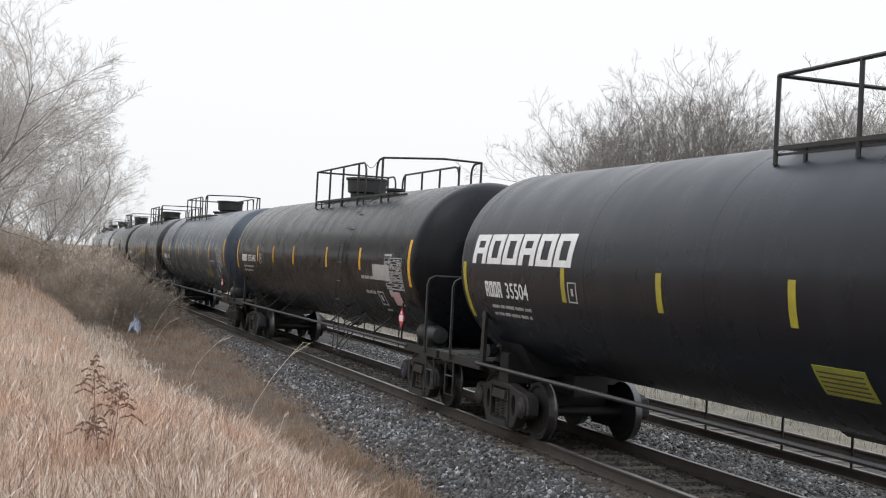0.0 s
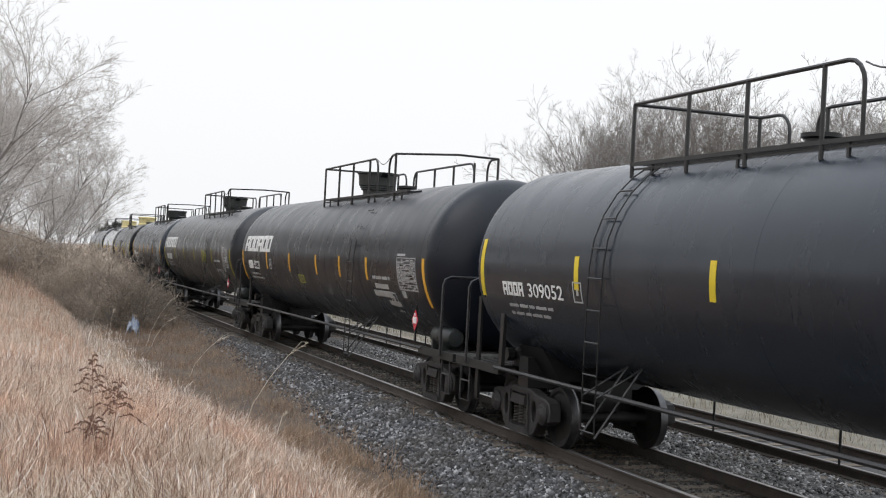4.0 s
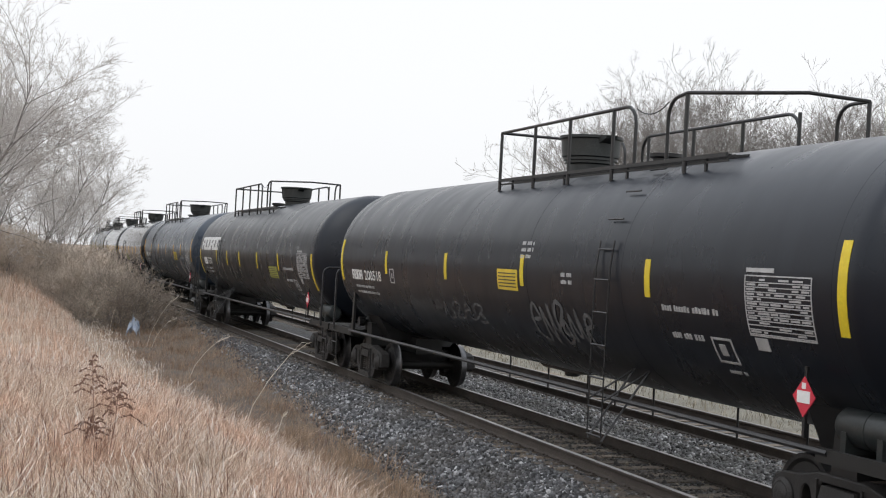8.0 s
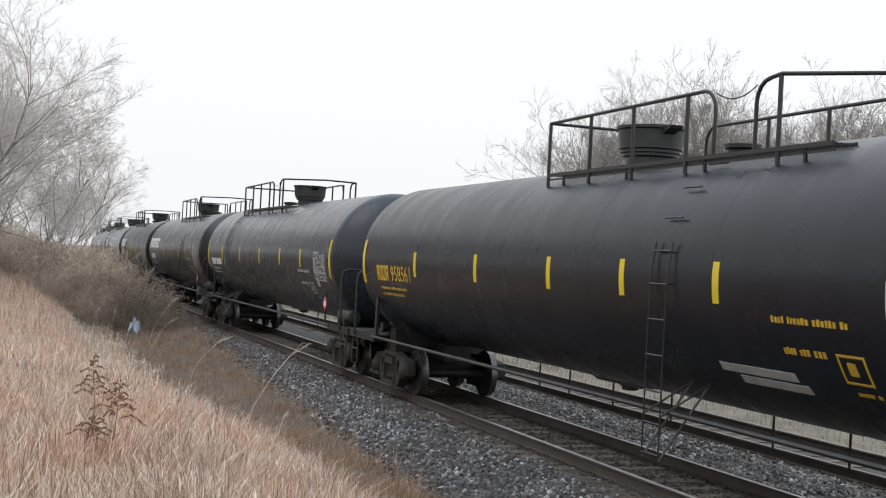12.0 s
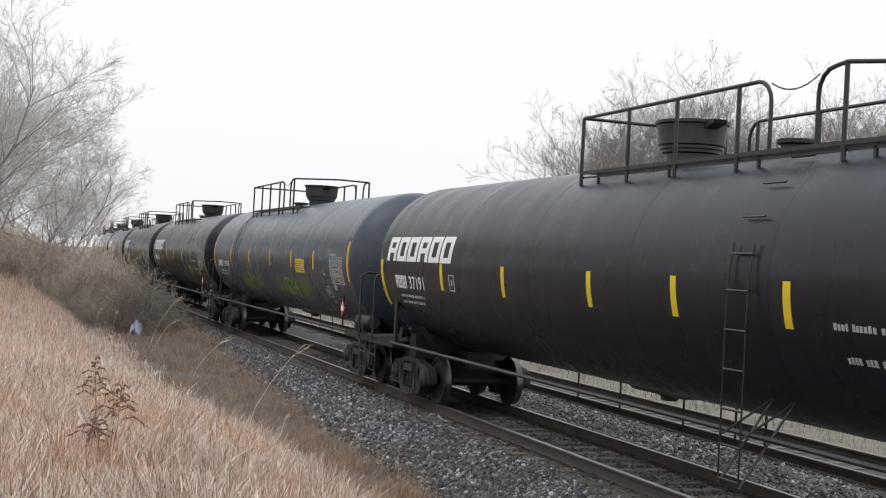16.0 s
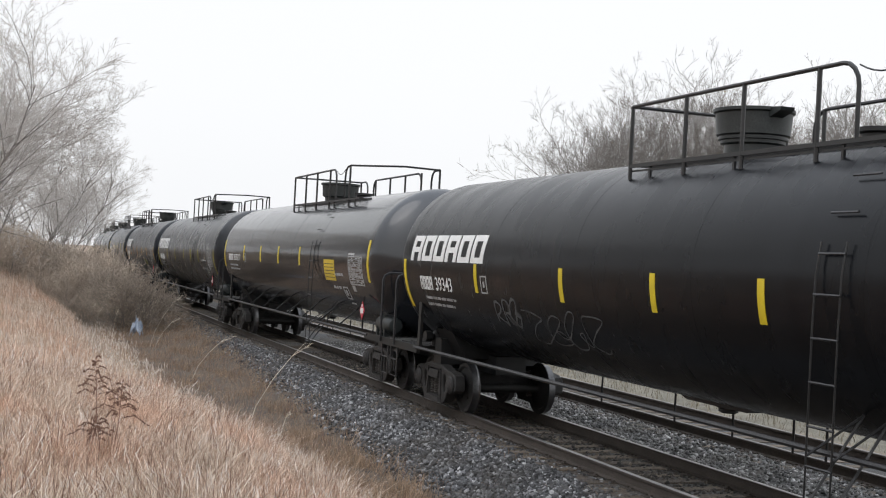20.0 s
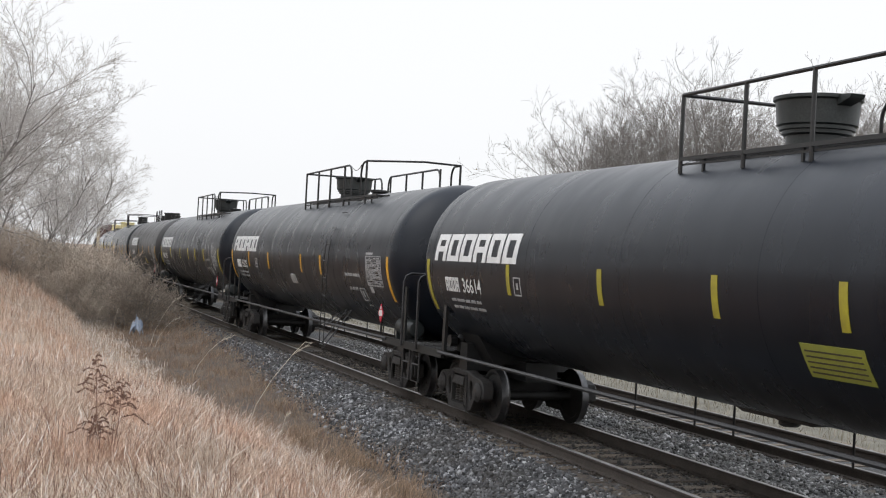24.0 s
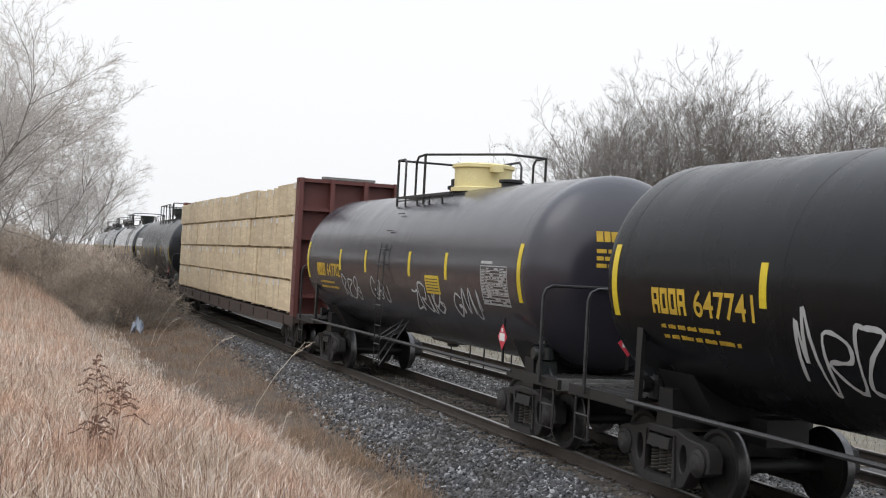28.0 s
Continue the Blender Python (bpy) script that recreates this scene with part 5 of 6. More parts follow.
add_car(9.097, 20.443, dict(BACK, paint="black", number="37570", logo=True, stripes="y", mids=(-5.244, -3.14, -0.888, 1.997, 4.949), ladder=-4.432, panels=((3.618, -0.7, 1.08, 0.34, "g"),)))
add_car(9.905, 20.805, dict(BACK, paint="blue", number="214135", logo=False, mids=(-5.744, -2.574, 0.543, 3.368, 5.83), stripes="o", style="high", braces=3, blue_caps=True, panels=((3.621, -0.5, 0.9, 0.36, "y"),)))
add_car(10.6732, 19.882, dict(paint="gloss", number="784916", logo=False, walk_at=-4.08, ladder=-3.354, stripes="o", mids=(-5.321, -2.436, 0.34, 2.911, 5.368), braces=4, panels=((-2.122, -0.88, 1.08, 0.34, "g"),)))
add_car(11.446, 19.76, dict(BACK, paint="gloss", number="94595", logo=True, stripes="y", mids=(-4.758, -2.839, -0.778, 2.19, 4.981), ladder=-3.974, posts=True, panels=(), tags=((3.611, -1.1, 1.68, 0.7, "grey", 0.05, 3), (3.975, -1.05, 0.84, 0.4, "green", 0.05, 2))))
add_car(12.23, 20.624, dict(paint="black", number="958561", logo=False, ink="y", stripes="y", style="high", mids=(-5.572, -2.491, 0.341, 2.519, 4.652), ladder=3.539, panels=((4.365, -1.1, 1.38, 0.11, "w"), (4.664, -1.25, 1.2, 0.11, "w"), (7.464, -1.1, 0.6, 0.12, "p"))))
add_car(13.03, 20.382, dict(BACK, paint="navy", plain=True, number="64812", logo=False, mids=(-5.854, -2.655, 0.543, 3.368, 5.83), stripes="y", style="high", tags=((-4.225, -1.0, 6.0, 0.4, "grey", 0.06, 8),)))
add_car(13.82, 20.382, dict(paint="dull", plain=True, number="36118", logo=True, stripes="g", mids=(-5.19, -2.293, 0.604, 2.776, 4.949)))
add_car(14.599, 20.322, dict(BACK, paint="black", number="36725", logo=True, stripes="y", mids=(-5.311, -3.138, -0.966, 1.931, 4.949), ladder=-4.526, panels=((-0.241, -0.85, 0.504, 0.24, "y"),), tags=((-2.655, -0.95, 2.04, 0.32, "grey", 0.05, 5), (0.604, -1.35, 3.12, 0.85, "purple", 0.07, 6))))
add_car(15.407, 20.84, dict(BACK, paint="navy", end_words=False, number="137669", logo=False, mids=(-5.202, -2.948, -0.062, 2.77, 6.054), stripes="o", style="high", top="box", ladder=-4.393, braces=2, panels=((0.84, -0.82, 0.9, 0.34, "g"), (6.114, -0.74, 0.6, 0.27, "p"), (6.763, -0.7, 0.624, 0.12, "w")), words=(("PETROLEUM GAS", 7.58, 0.25, 1.2, 0.1), ("LIQUEFIED", 7.724, 0.4, 0.96, 0.1), ("NON ODORIZED", 7.604, 0.55, 1.2, 0.1))))
add_car(16.183, 20.382, dict(paint="black", number="37191", logo=True, stripes="y", mids=(-5.292, -2.486, 0.471, 2.643, 4.818)))
add_car(16.99, 20.805, dict(BACK, paint="blue", number="212766", logo=False, mids=(-5.757, -2.572, 0.591, 3.368, 5.83), stripes="o", style="high", panels=((3.862, -0.4, 0.96, 0.36, "y"), (5.552, -0.75, 1.2, 0.4, "d")), tags=((-4.084, -1.1, 3.12, 0.5, "green", 0.08, 7), (1.126, -1.1, 3.84, 0.5, "green", 0.08, 8))))
add_car(17.774, 20.198, dict(BACK, paint="black", number="93721", logo=True, reservoir=-1, stripes="y", mids=(-5.143, -3.076, -0.541, 2.247, 4.963), ladder=-4.428, panels=((3.683, -0.95, 0.96, 0.34, "g"),)))
add_car(18.555, 20.042, dict(BACK, paint="black", number="36334", logo=True, stripes="y", mids=(-4.718, -1.966, 0.555, 2.785, 5.103), ladder=-4.235, panels=((6.05, -0.66, 0.8, 0.12, "w"), (5.75, -0.92, 0.75, 0.15, "w"), (6.6, -0.86, 0.6, 0.1, "w")), small_print=((4.9, -0.42, 0.7, 3),)))
add_car(19.338, 20.073, dict(paint="black", number="39024", logo=True, stripes="y", mids=(-5.003, -2.736, -0.431, 2.249, 5.082), panels=((0.274, -1.05, 1.032, 0.34, "g"),), tags=((-5.428, -0.95, 1.92, 0.45, "grey", 0.04, 4),)))
add_car(20.126, 20.382, dict(paint="matt", number="39343", logo=True, stripes="y", mids=(-5.134, -1.879, 0.682, 2.906, 5.072), tags=((-4.563, -0.95, 1.02, 0.45, "grey", 0.05, 3), (-3.437, -1.2, 2.64, 0.65, "grey", 0.025, 4))))
add_car(20.91, 20.322, dict(paint="gloss", number="305217", logo=False, stripes="y", style="mid", braces=4, mids=(-5.281, -2.637, -0.139, 2.456), top="box", panels=((5.051, -0.55, 0.936, 0.5, "y"),)))
add_car(21.7, 20.503, dict(paint="dull", plain=True, number="36402", logo=True, stripes="g", mids=(-5.19, -2.293, 0.603, 2.776, 4.949)))
add_car(22.49, 20.443, dict(BACK, paint="black", number="32055", logo=True, stripes="o", mids=(-5.311, -3.138, -0.845, 1.931, 4.949), ladder=-4.526, panels=((2.897, -1.0, 0.96, 0.34, "g"),)))
add_car(23.275, 19.698, dict(paint="black", small_print=((0.545, 0.92, 0.432, 3), (3.054, -0.05, 0.36, 2)), number="202592", logo=False, stripes="y", style="mid", mids=(-5.515, -2.716, -0.128, 1.264, 2.495, 5.306), panels=((6.3, 0.31, 1.5, 0.2, "d"), (5.85, 0.1, 1.0, 0.15, "d"), (5.85, -0.06, 0.85, 0.13, "d"), (5.82, -0.2, 0.7, 0.09, "d"), (4.3, -0.62, 0.65, 0.09, "w"), (4.4, -0.74, 0.7, 0.08, "w"), (5.98, -0.56, 0.7, 0.09, "w"), (7.1, -0.88, 0.4, 0.09, "w"), (5.114, -0.94, 0.864, 0.32, "g"), (3.565, -0.95, 0.48, 0.22, "p"))))
add_car(24.073, 20.262, dict(paint="black", number="36614", logo=True, stripes="g", mids=(-5.066, -2.003, 0.731, 2.914, 4.949), panels=((2.139, -1.0, 0.96, 0.38, "g"),)))
add_car(24.854, 20.271, dict(paint="black", number="33003", logo=True, stripes="o", mids=(-5.881, -2.944, 1.172, 3.224), posts=True, panels=((-0.276, -0.8, 0.6, 0.26, "w"),), tags=((-4.876, -1.15, 1.08, 0.7, "grey", 0.05, 3),)))
add_car(25.654, 20.374, dict(paint="black", number="37305", logo=True, stripes="y", mids=(-5.035, -1.704, 0.867, 2.954, 5.209)))
add_car(26.42, 19.403, dict(paint="brown", number="47000", logo=True, logo_at=-5.968, stripes="o", top="old", kind="old", bands=True, ladder=-1.073, mids=(-1.318, 1.345, 5.094), panels=((1.772, -0.98, 0.84, 0.32, "y"), (6.578, -0.95, 0.36, 0.3, "w"))))
add_car(27.137, 18.692, dict(paint="dull", end_words=False, number="209685", logo=False, ink="y", stripes="o", top="dark", kind="short", walk_at=-1.38, ladder=-1.387, mids=(-2.959, 1.069, 4.324), panels=((2.197, -0.66, 0.84, 0.32, "y"),), small_print=((4.5, -0.66, 0.5, 3),), tags=((3.2, -0.98, 0.95, 0.34, "white", 0.035, 7), (3.42, -1.2, 0.75, 0.18, "white", 0.028, 6), (3.3, -0.58, 0.26, 0.1, "white", 0.025, 2), (-0.85, -0.95, 0.42, 0.35, "grey", 0.03, 1), (0.0, -0.98, 0.25, 0.2, "grey", 0.03, 1), (0.55, -0.95, 0.3, 0.28, "grey", 0.03, 1), (1.4, -0.95, 0.5, 0.28, "grey", 0.04, 3))))
add_car(27.7981, 17.144, dict(DRUM, paint="matt", number="647741", stripes="y", mids=(-3.958, -1.779, 1.157, 3.571), panels=((1.398, -0.6, 0.744, 0.4, "y"),), tags=((-3.624, -1.05, 2.04, 0.8, "white", 0.06, 4), (0.191, -1.0, 2.04, 0.6, "white", 0.05, 4))))
add_car(28.445, 16.265, dict(DRUM, paint="dusk", number="647702", stripes="y", mids=(-3.639, -1.562, 1.448, 3.511), panels=((2.377, -0.53, 0.744, 0.34, "y"),), tags=((-3.675, -0.86, 1.44, 0.5, "white", 0.04, 3), (-1.321, -0.83, 1.2, 0.52, "white", 0.04, 3), (1.46, -0.9, 1.68, 0.5, "white", 0.05, 4), (3.718, -0.88, 1.32, 0.5, "white", 0.05, 3))))
LUMBER = (29.44, 25.6)
for n in range(7):
    TRAIN.append((LUMBER[0] + 0.79 * (n + 1), 20.3, dict(paint=("dull", "gloss", "navy")[n % 3], plain=True, number=str(35210 + 37 * n), logo=n % 2 == 0, stripes="y", mids=EVEN_MARKS if n % 2 else (-5.7, -3.48, -0.9, 2.544, 5.4), walk_at=-5.34 if n % 3 == 1 else -1.14)))
WORDS = {"black": "black", "matt": "deep black", "dull": "dull weathered black", "gloss": "glossy black", "blue": "blue-grey", "navy": "dark blue-black", "brown": "grimy brown-black", "dusk": "dusky purple-black"}
CARS = []
for when, length, look_of in TRAIN:
    kw = dict(look_of)
    kw.setdefault("ink", "w")
    text = WORDS[kw["paint"]] + " tank car, " + ("white company mark" if kw["logo"] else "yellow lettering" if kw["ink"] == "y" else "white lettering")
    text += " and yellow top housing" if kw.get("top") == "drum" else " and sprayed scrawl" if kw.get("tags") else " and sign panel" if kw.get("panels") else " and stripes"
    car = tank_car(length, kw.pop("paint"), kw.pop("number"), kw.pop("logo"), kw.pop("ink"), text, **kw)
    CARS.append((car, when, length))


def lumber_car(length):
    car = tagged(new("lumber_car"), "oxide red bulkhead flat car stacked with wrapped tan lumber", "freight car")
    h = length / 2 - 0.6
    part("deck", Shape().box(-h, h, -1.38, 1.38, 0.86, 1.02).mesh("deck", M_FLATDECK), car)
    for y in (-1.42, 1.38):
        part("side_sill", Shape().prism([(-h, 1.04), (h, 1.04), (h, 0.78), (h - 3.4, 0.74), (h - 4.6, 0.66), (-h + 4.6, 0.66), (-h + 3.4, 0.74), (-h, 0.78)], y, y + 0.04).mesh("side_sill", M_FLATDECK), car)
        for k in range(11):
            part("stake_pocket", Shape().box(-0.07, 0.07, 0, 0.05, 0.76, 1.0).mesh("stake_pocket", M_FLATDECK), car, pose(-h + 1.2 + k * (2 * h - 2.4) / 10, y - 0.03 if y < 0 else y + 0.02, 0))
    part("centre_sill", Shape().box(-h, h, -0.35, 0.35, 0.5, 0.86).mesh("centre_sill", M_FLATDECK), car)
    for d in (-1, 1):
        wide = 1.42 if d > 0 else 1.26
        wall = part("bulkhead", Shape().box(-0.02, 0.1, -wide, wide, 1.02, 4.85).mesh("bulkhead", M_OXIDE), car, pose(d * (h - 0.42), 0, 0, 0, 0, 0 if d > 0 else 180))
        for y in (0.06 - wide, -0.48, 0.48, wide - 0.06):
            part("rib", Shape().prism([(0.098, 1.02), (0.42, 1.02), (0.38, 4.85), (0.098, 4.85)], y - 0.06, y + 0.06).mesh("rib", M_OXIDE), wall)
        for z in (1.6, 2.4, 3.2, 4.0, 4.79):
            part("crossbar", Shape().box(0.096, 0.33, -wide - 0.02, wide + 0.02, z - 0.05, z + 0.05).mesh("crossbar", M_OXIDE), wall)
        part("pale_cap", Shape().box(0.1, 0.3, -0.75, 0.75, 4.852, 4.92).mesh("pale_cap", M_STEELTOP), wall, label="pale worn steel cap on the bulkhead")
        build_truck(car, d * (h - 1.6))
        part("coupler", ME["coupler"], car, pose(d * (h + 0.1), 0, 0, 0, 0, 0 if d < 0 else 180))
        part("step", ME["step"], car, pose(d * (h - 0.3), -1.4, 0))
    # four tiers of packs on each side, uneven in length and a little out of line
    strap = Shape().box(-0.008, 0.008, -0.624, 0.604, -0.003, 0.848).mesh("strap", M_STRAP)
    tag = Shape().box(-0.05, 0.05, -0.64, -0.6, -0.08, 0.08).mesh("tag", M_WHITE)
    batten = Shape().box(-0.05, 0.05, -0.62, 0.6, -0.05, 0.0).mesh("batten", M_WRAP)
    rnd = random.Random(3)
    made = {}
    for y in (-0.74, 0.74):
        for k in range(4):
            x = -h + 0.52
            z = 1.13 + k * 0.91
            while x < h - 1.2:
                w = min(rnd.choice((1.85, 2.5, 2.5, 3.1, 3.75)), h - 0.5 - x)
                if h - 0.5 - x - w < 1.2:
                    w = h - 0.5 - x
                tall = 0.845 if k < 3 else rnd.choice((0.8, 0.845, 0.88))
                key = (round(w, 1), tall)
                if key not in made:
                    made[key] = Shape().box(0.0, w - 0.02, -0.62, 0.6, 0.0, tall, taper=0.012).mesh("wrapped_pack", M_WRAP)
                b = part("wrapped_pack", made[key], car, pose(x, y + rnd.uniform(-0.035, 0.035), z))
                for f in (0.2, 0.8) if w < 2.6 else (0.14, 0.5, 0.86):
                    part("strap", strap, b, pose(w * f + rnd.uniform(-0.05, 0.05), 0, 0))
                    part("batten", batten, b, pose(w * f + rnd.uniform(-0.1, 0.1), 0, 0))
                    if rnd.random() < 0.6:
                        part("tag", tag, b, pose(w * f + rnd.uniform(-0.12, 0.12), 0, tall - rnd.uniform(0.06, 0.16)))
                x += w
    return car


CARS.append((lumber_car(LUMBER[1]), *LUMBER))


# ---- bare trees and brush ----
def grow(rnd, p, d, length, r, level, out, droop, kids, wander=0.16, shrink=0.62, flare=1.0):
    """Adds the segments of one limb and of what it bears to out: start, end, radii, level."""
    n = 5 if level < 2 else 3
    pts = [p]
    for i in range(n):
        d = (d + Vector((rnd.gauss(0, wander), rnd.gauss(0, wander), rnd.gauss(0, wander) + droop))).normalized()
        q = pts[-1] + d * (length / n)
        out.append((pts[-1], q, r * (1 - 0.75 * i / n), r * (1 - 0.75 * (i + 1) / n), level))
        pts.append(q)
    if level >= len(kids):
        return
    for k in range(kids[level]):
        f = rnd.uniform(0.42 if level == 0 and r > 0.05 else 0.25, 1.0)
        i = min(int(f * n), n - 1)
        base = pts[i].lerp(pts[i + 1], f * n - i)
        side = Vector((rnd.gauss(0, 1), rnd.gauss(0, 1), rnd.gauss(0, 0.6))).normalized()
        nd = (d * rnd.uniform(0.6, 1.0) + side * rnd.uniform(0.5, 0.9) * flare + Vector((0, 0, 0.16 + 0.4 * (1 - flare)))).normalized()
        grow(rnd, base, nd, length * shrink * rnd.uniform(0.7, 1.15) * (1.1 - 0.4 * f), max(r * 0.5 * (1.1 - 0.5 * f), 0.006), level + 1, out, droop * 0.8, kids, wander, shrink, flare)


def limbs_mesh(name, segs, sides, mat, rmin=0.0):
    a = np.array([s[0][:] for s in segs])
    b = np.array([s[1][:] for s in segs])
    ra = np.maximum(np.array([s[2] for s in segs]), rmin)[:, None]
    rb = np.maximum(np.array([s[3] for s in segs]), rmin * 0.7)[:, None]
    d = b - a
    d /= np.linalg.norm(d, axis=1, keepdims=True) + 1e-9
    up = np.where(np.abs(d[:, 2:3]) > 0.9, np.array([[1.0, 0, 0]]), np.array([[0, 0, 1.0]]))
    u = np.cross(d, up)
    u /= np.linalg.norm(u, axis=1, keepdims=True) + 1e-9
    w = np.cross(d, u)
    vs = []
    for c, r in ((a, ra), (b, rb)):
        for j in range(sides):
            t = 2 * math.pi * j / sides
            vs.append(c + (u * math.cos(t) + w * math.sin(t)) * r)
    v = np.stack(vs, 1).reshape(-1, 3)
    k = 2 * sides
    quads = np.array([(j, (j + 1) % sides, sides + (j + 1) % sides, sides + j) for j in range(sides)])
    f = (quads[None] + k * np.arange(len(segs))[:, None, None]).reshape(-1, 4)
    return arrays_mesh(name, v, f, mat, sides > 3)


def bare_tree(seed, height, kids, lean=(0, 0), stems=1, wander=0.16, twig=0.011, thick=0.13, droop=0.0, spread=0.28, shrink=0.62, twig_mat=None, name="bare_tree", label="", leafy=0, flare=1.0):
    rnd = random.Random(seed)
    segs = []
    for s in range(stems):
        d = Vector((lean[0] + rnd.gauss(0, spread if stems > 1 else 0.06), lean[1] + rnd.gauss(0, spread if stems > 1 else 0.06), 1)).normalized()
        grow(rnd, Vector((rnd.gauss(0, 0.2) if stems > 1 else 0, rnd.gauss(0, 0.2) if stems > 1 else 0, -0.3)), d, height * rnd.uniform(0.62, 0.78), thick * rnd.uniform(0.8, 1.1), 0, segs, droop, kids, wander, shrink, flare)
    tree = tagged(new(name), label, "tree" if name == "bare_tree" else "bush")
    part("trunk", limbs_mesh("trunk", [s for s in segs if s[4] < 2], 7, M_BARK), tree)
    part("crown", limbs_mesh("crown", [s for s in segs if s[4] >= 2], 3, twig_mat or M_TWIG, twig), tree)
    if leafy:
        tips = [s[1] for s in segs if s[4] >= 3]
        rnd.shuffle(tips)
        v, f = [], []
        for p in tips[:leafy]:
            o = len(v)
            q = [Vector((rnd.gauss(0, 1), rnd.gauss(0, 1), rnd.gauss(0, 1))) * 0.035 for _ in range(3)]
            v += [tuple(p + e) for e in q]
            f.append((o, o + 1, o + 2))
        part("buds", arrays_mesh("buds", np.array(v), np.array(f), M_BUDS), tree)
    return tree


def at_track(ob, s, lat, turn=0.0, scale=1.0):
    z = float(ground_height(np.array(s), np.array(lat)))
    ob.matrix_basis = Matrix.Translation(on_track(s, lat, z)) @ Matrix.Rotation(turn, 4, "Z") @ Matrix.Scale(scale, 4)
    return ob


def in_view(ob, bearing, dist, turn=0.0, scale=1.0, z=-0.3):
    b = radians(bearing)
    ob.matrix_basis = Matrix.Translation((math.sin(b) * dist, math.cos(b) * dist, z)) @ Matrix.Rotation(turn, 4, "Z") @ Matrix.Scale(scale, 4)
    return ob


def brush_top(x, y):
    """How high the brush grows: low beside the track, higher towards the bank, so that the train shows over it."""
    bearing = math.degrees(math.atan2(x, y))
    drop = np.interp(bearing, [-20, -16.3, -15.0, -13.0, -11.8], [-0.011, 0.005, 0.0125, 0.034, 0.075])
    return EYE.z - float(drop) * math.hypot(x, y)


def build_trees():
    far_label = "tall bare tree with thin grey branches behind the tracks"
    protos = [bare_tree(11 + i, 15.5, (9, 7, 4, 3), stems=4 + i % 2, wander=0.12, twig=0.0072, thick=0.12, spread=0.26, shrink=0.57, twig_mat=M_FARTWIG, label=far_label, leafy=420 if i == 2 else 0, flare=0.95) for i in range(3)]
    spots = [(8.7, 77, 1, 1.9, 1.02), (7.9, 76, 2, 4.5, 0.85), (9.7, 80, 2, 1.0, 1.02), (10.9, 74, 2, 4.0, 0.97), (13.3, 76, 1, 2.7, 1.14), (15.5, 74, 1, 0.9, 1.1), (17.6, 72, 2, 5.1, 0.86), (19.8, 75, 0, 4.4, 1.06),
             (8.2, 88, 2, 2.2, 0.85), (9.2, 84, 0, 0.7, 0.85), (12.1, 92, 1, 3.3, 1.2), (18.0, 92, 1, 0.6, 1.1), (24.0, 70, 2, 2.0, 1.0), (21.6, 72, 1, 3.6, 1.0)]
    used = set()
    for bearing, dist, k, turn, sc in spots:
        ob = protos[k] if k not in used else copy_thing(protos[k], Matrix())
        used.add(k)
        in_view(ob, bearing, dist, turn, sc)
        tagged(ob, far_label, "tree", "trees behind the tracks")
    near_label = "bare grey tree with dense fine twigs on the grass bank"
    left = [bare_tree(31 + i, 11.6, (13, 10, 6, 2), stems=4, wander=0.15, twig=0.0038, thick=0.062, spread=0.17, droop=-0.008, shrink=0.53, label=near_label) for i in range(2)]
    spots = [(-24.4, 45, 0, 0.2, 1.1), (-22.3, 52, 1, 1.0, 1.08), (-25.5, 41, 1, 2.6, 1.1), (-20.6, 60, 0, 3.9, 1.05), (-19.4, 69, 1, 4.9, 0.95), (-18.3, 82, 0, 0.4, 0.97), (-17.4, 94, 1, 5.5, 0.88), (-21.4, 76, 0, 2.1, 1.2), (-16.9, 106, 0, 1.5, 0.76), (-18.9, 66, 0, 2.9, 0.45)]
    used = set()
    for bearing, dist, k, turn, sc in spots:
        ob = left[k] if k not in used else copy_thing(left[k], Matrix())
        used.add(k)
        in_view(ob, bearing, dist, turn, sc, -0.4)
        tagged(ob, near_label, "tree", "trees on the near bank")
    bush_label = "tangled tan-grey leafless brush at the foot of the bank"
    brush = [bare_tree(51 + i, 2.6, (9, 8, 5), stems=9, wander=0.24, twig=0.0042, thick=0.014, spread=0.5, shrink=0.66, twig_mat=M_TWIGTAN, name="brush", label=bush_label) for i in range(2)]
    tall = [max((c.co.z for c in ob.children[1].data.vertices)) for ob in brush]
    rnd = random.Random(8)
    used = set()
    for i in range(96):
        if i < 36:
            s, lat = rnd.uniform(-80, -49), rnd.uniform(-5.6, -3.5)
        elif i < 72:
            s, lat = rnd.uniform(-104, -52), rnd.uniform(-9.5, -4.6)
        else:
            s, lat = rnd.uniform(-88, -52), rnd.uniform(-15, -8.5)
        k = i % 2
        at = on_track(s, lat)
        foot = float(ground_height(np.array(s), np.array(lat)))
        sc = min((brush_top(at.x, at.y) - foot) / tall[k], 1.5) * rnd.uniform(0.7, 1.0)
        if sc < 0.18:
            continue
        ob = brush[k] if k not in used else copy_thing(brush[k], Matrix())
        used.add(k)
        at_track(ob, s, lat, rnd.uniform(0, 6.28), sc)
        tagged(ob, bush_label, "bush", "brush on the near bank")


build_trees()


# ---- grass ----
BLADE = ((0.0, 1.0), (0.55, 0.8), (1.0, 0.12))
PLUME = ((0.0, 0.3), (0.72, 0.35), (0.84, 1.7), (1.0, 0.2))


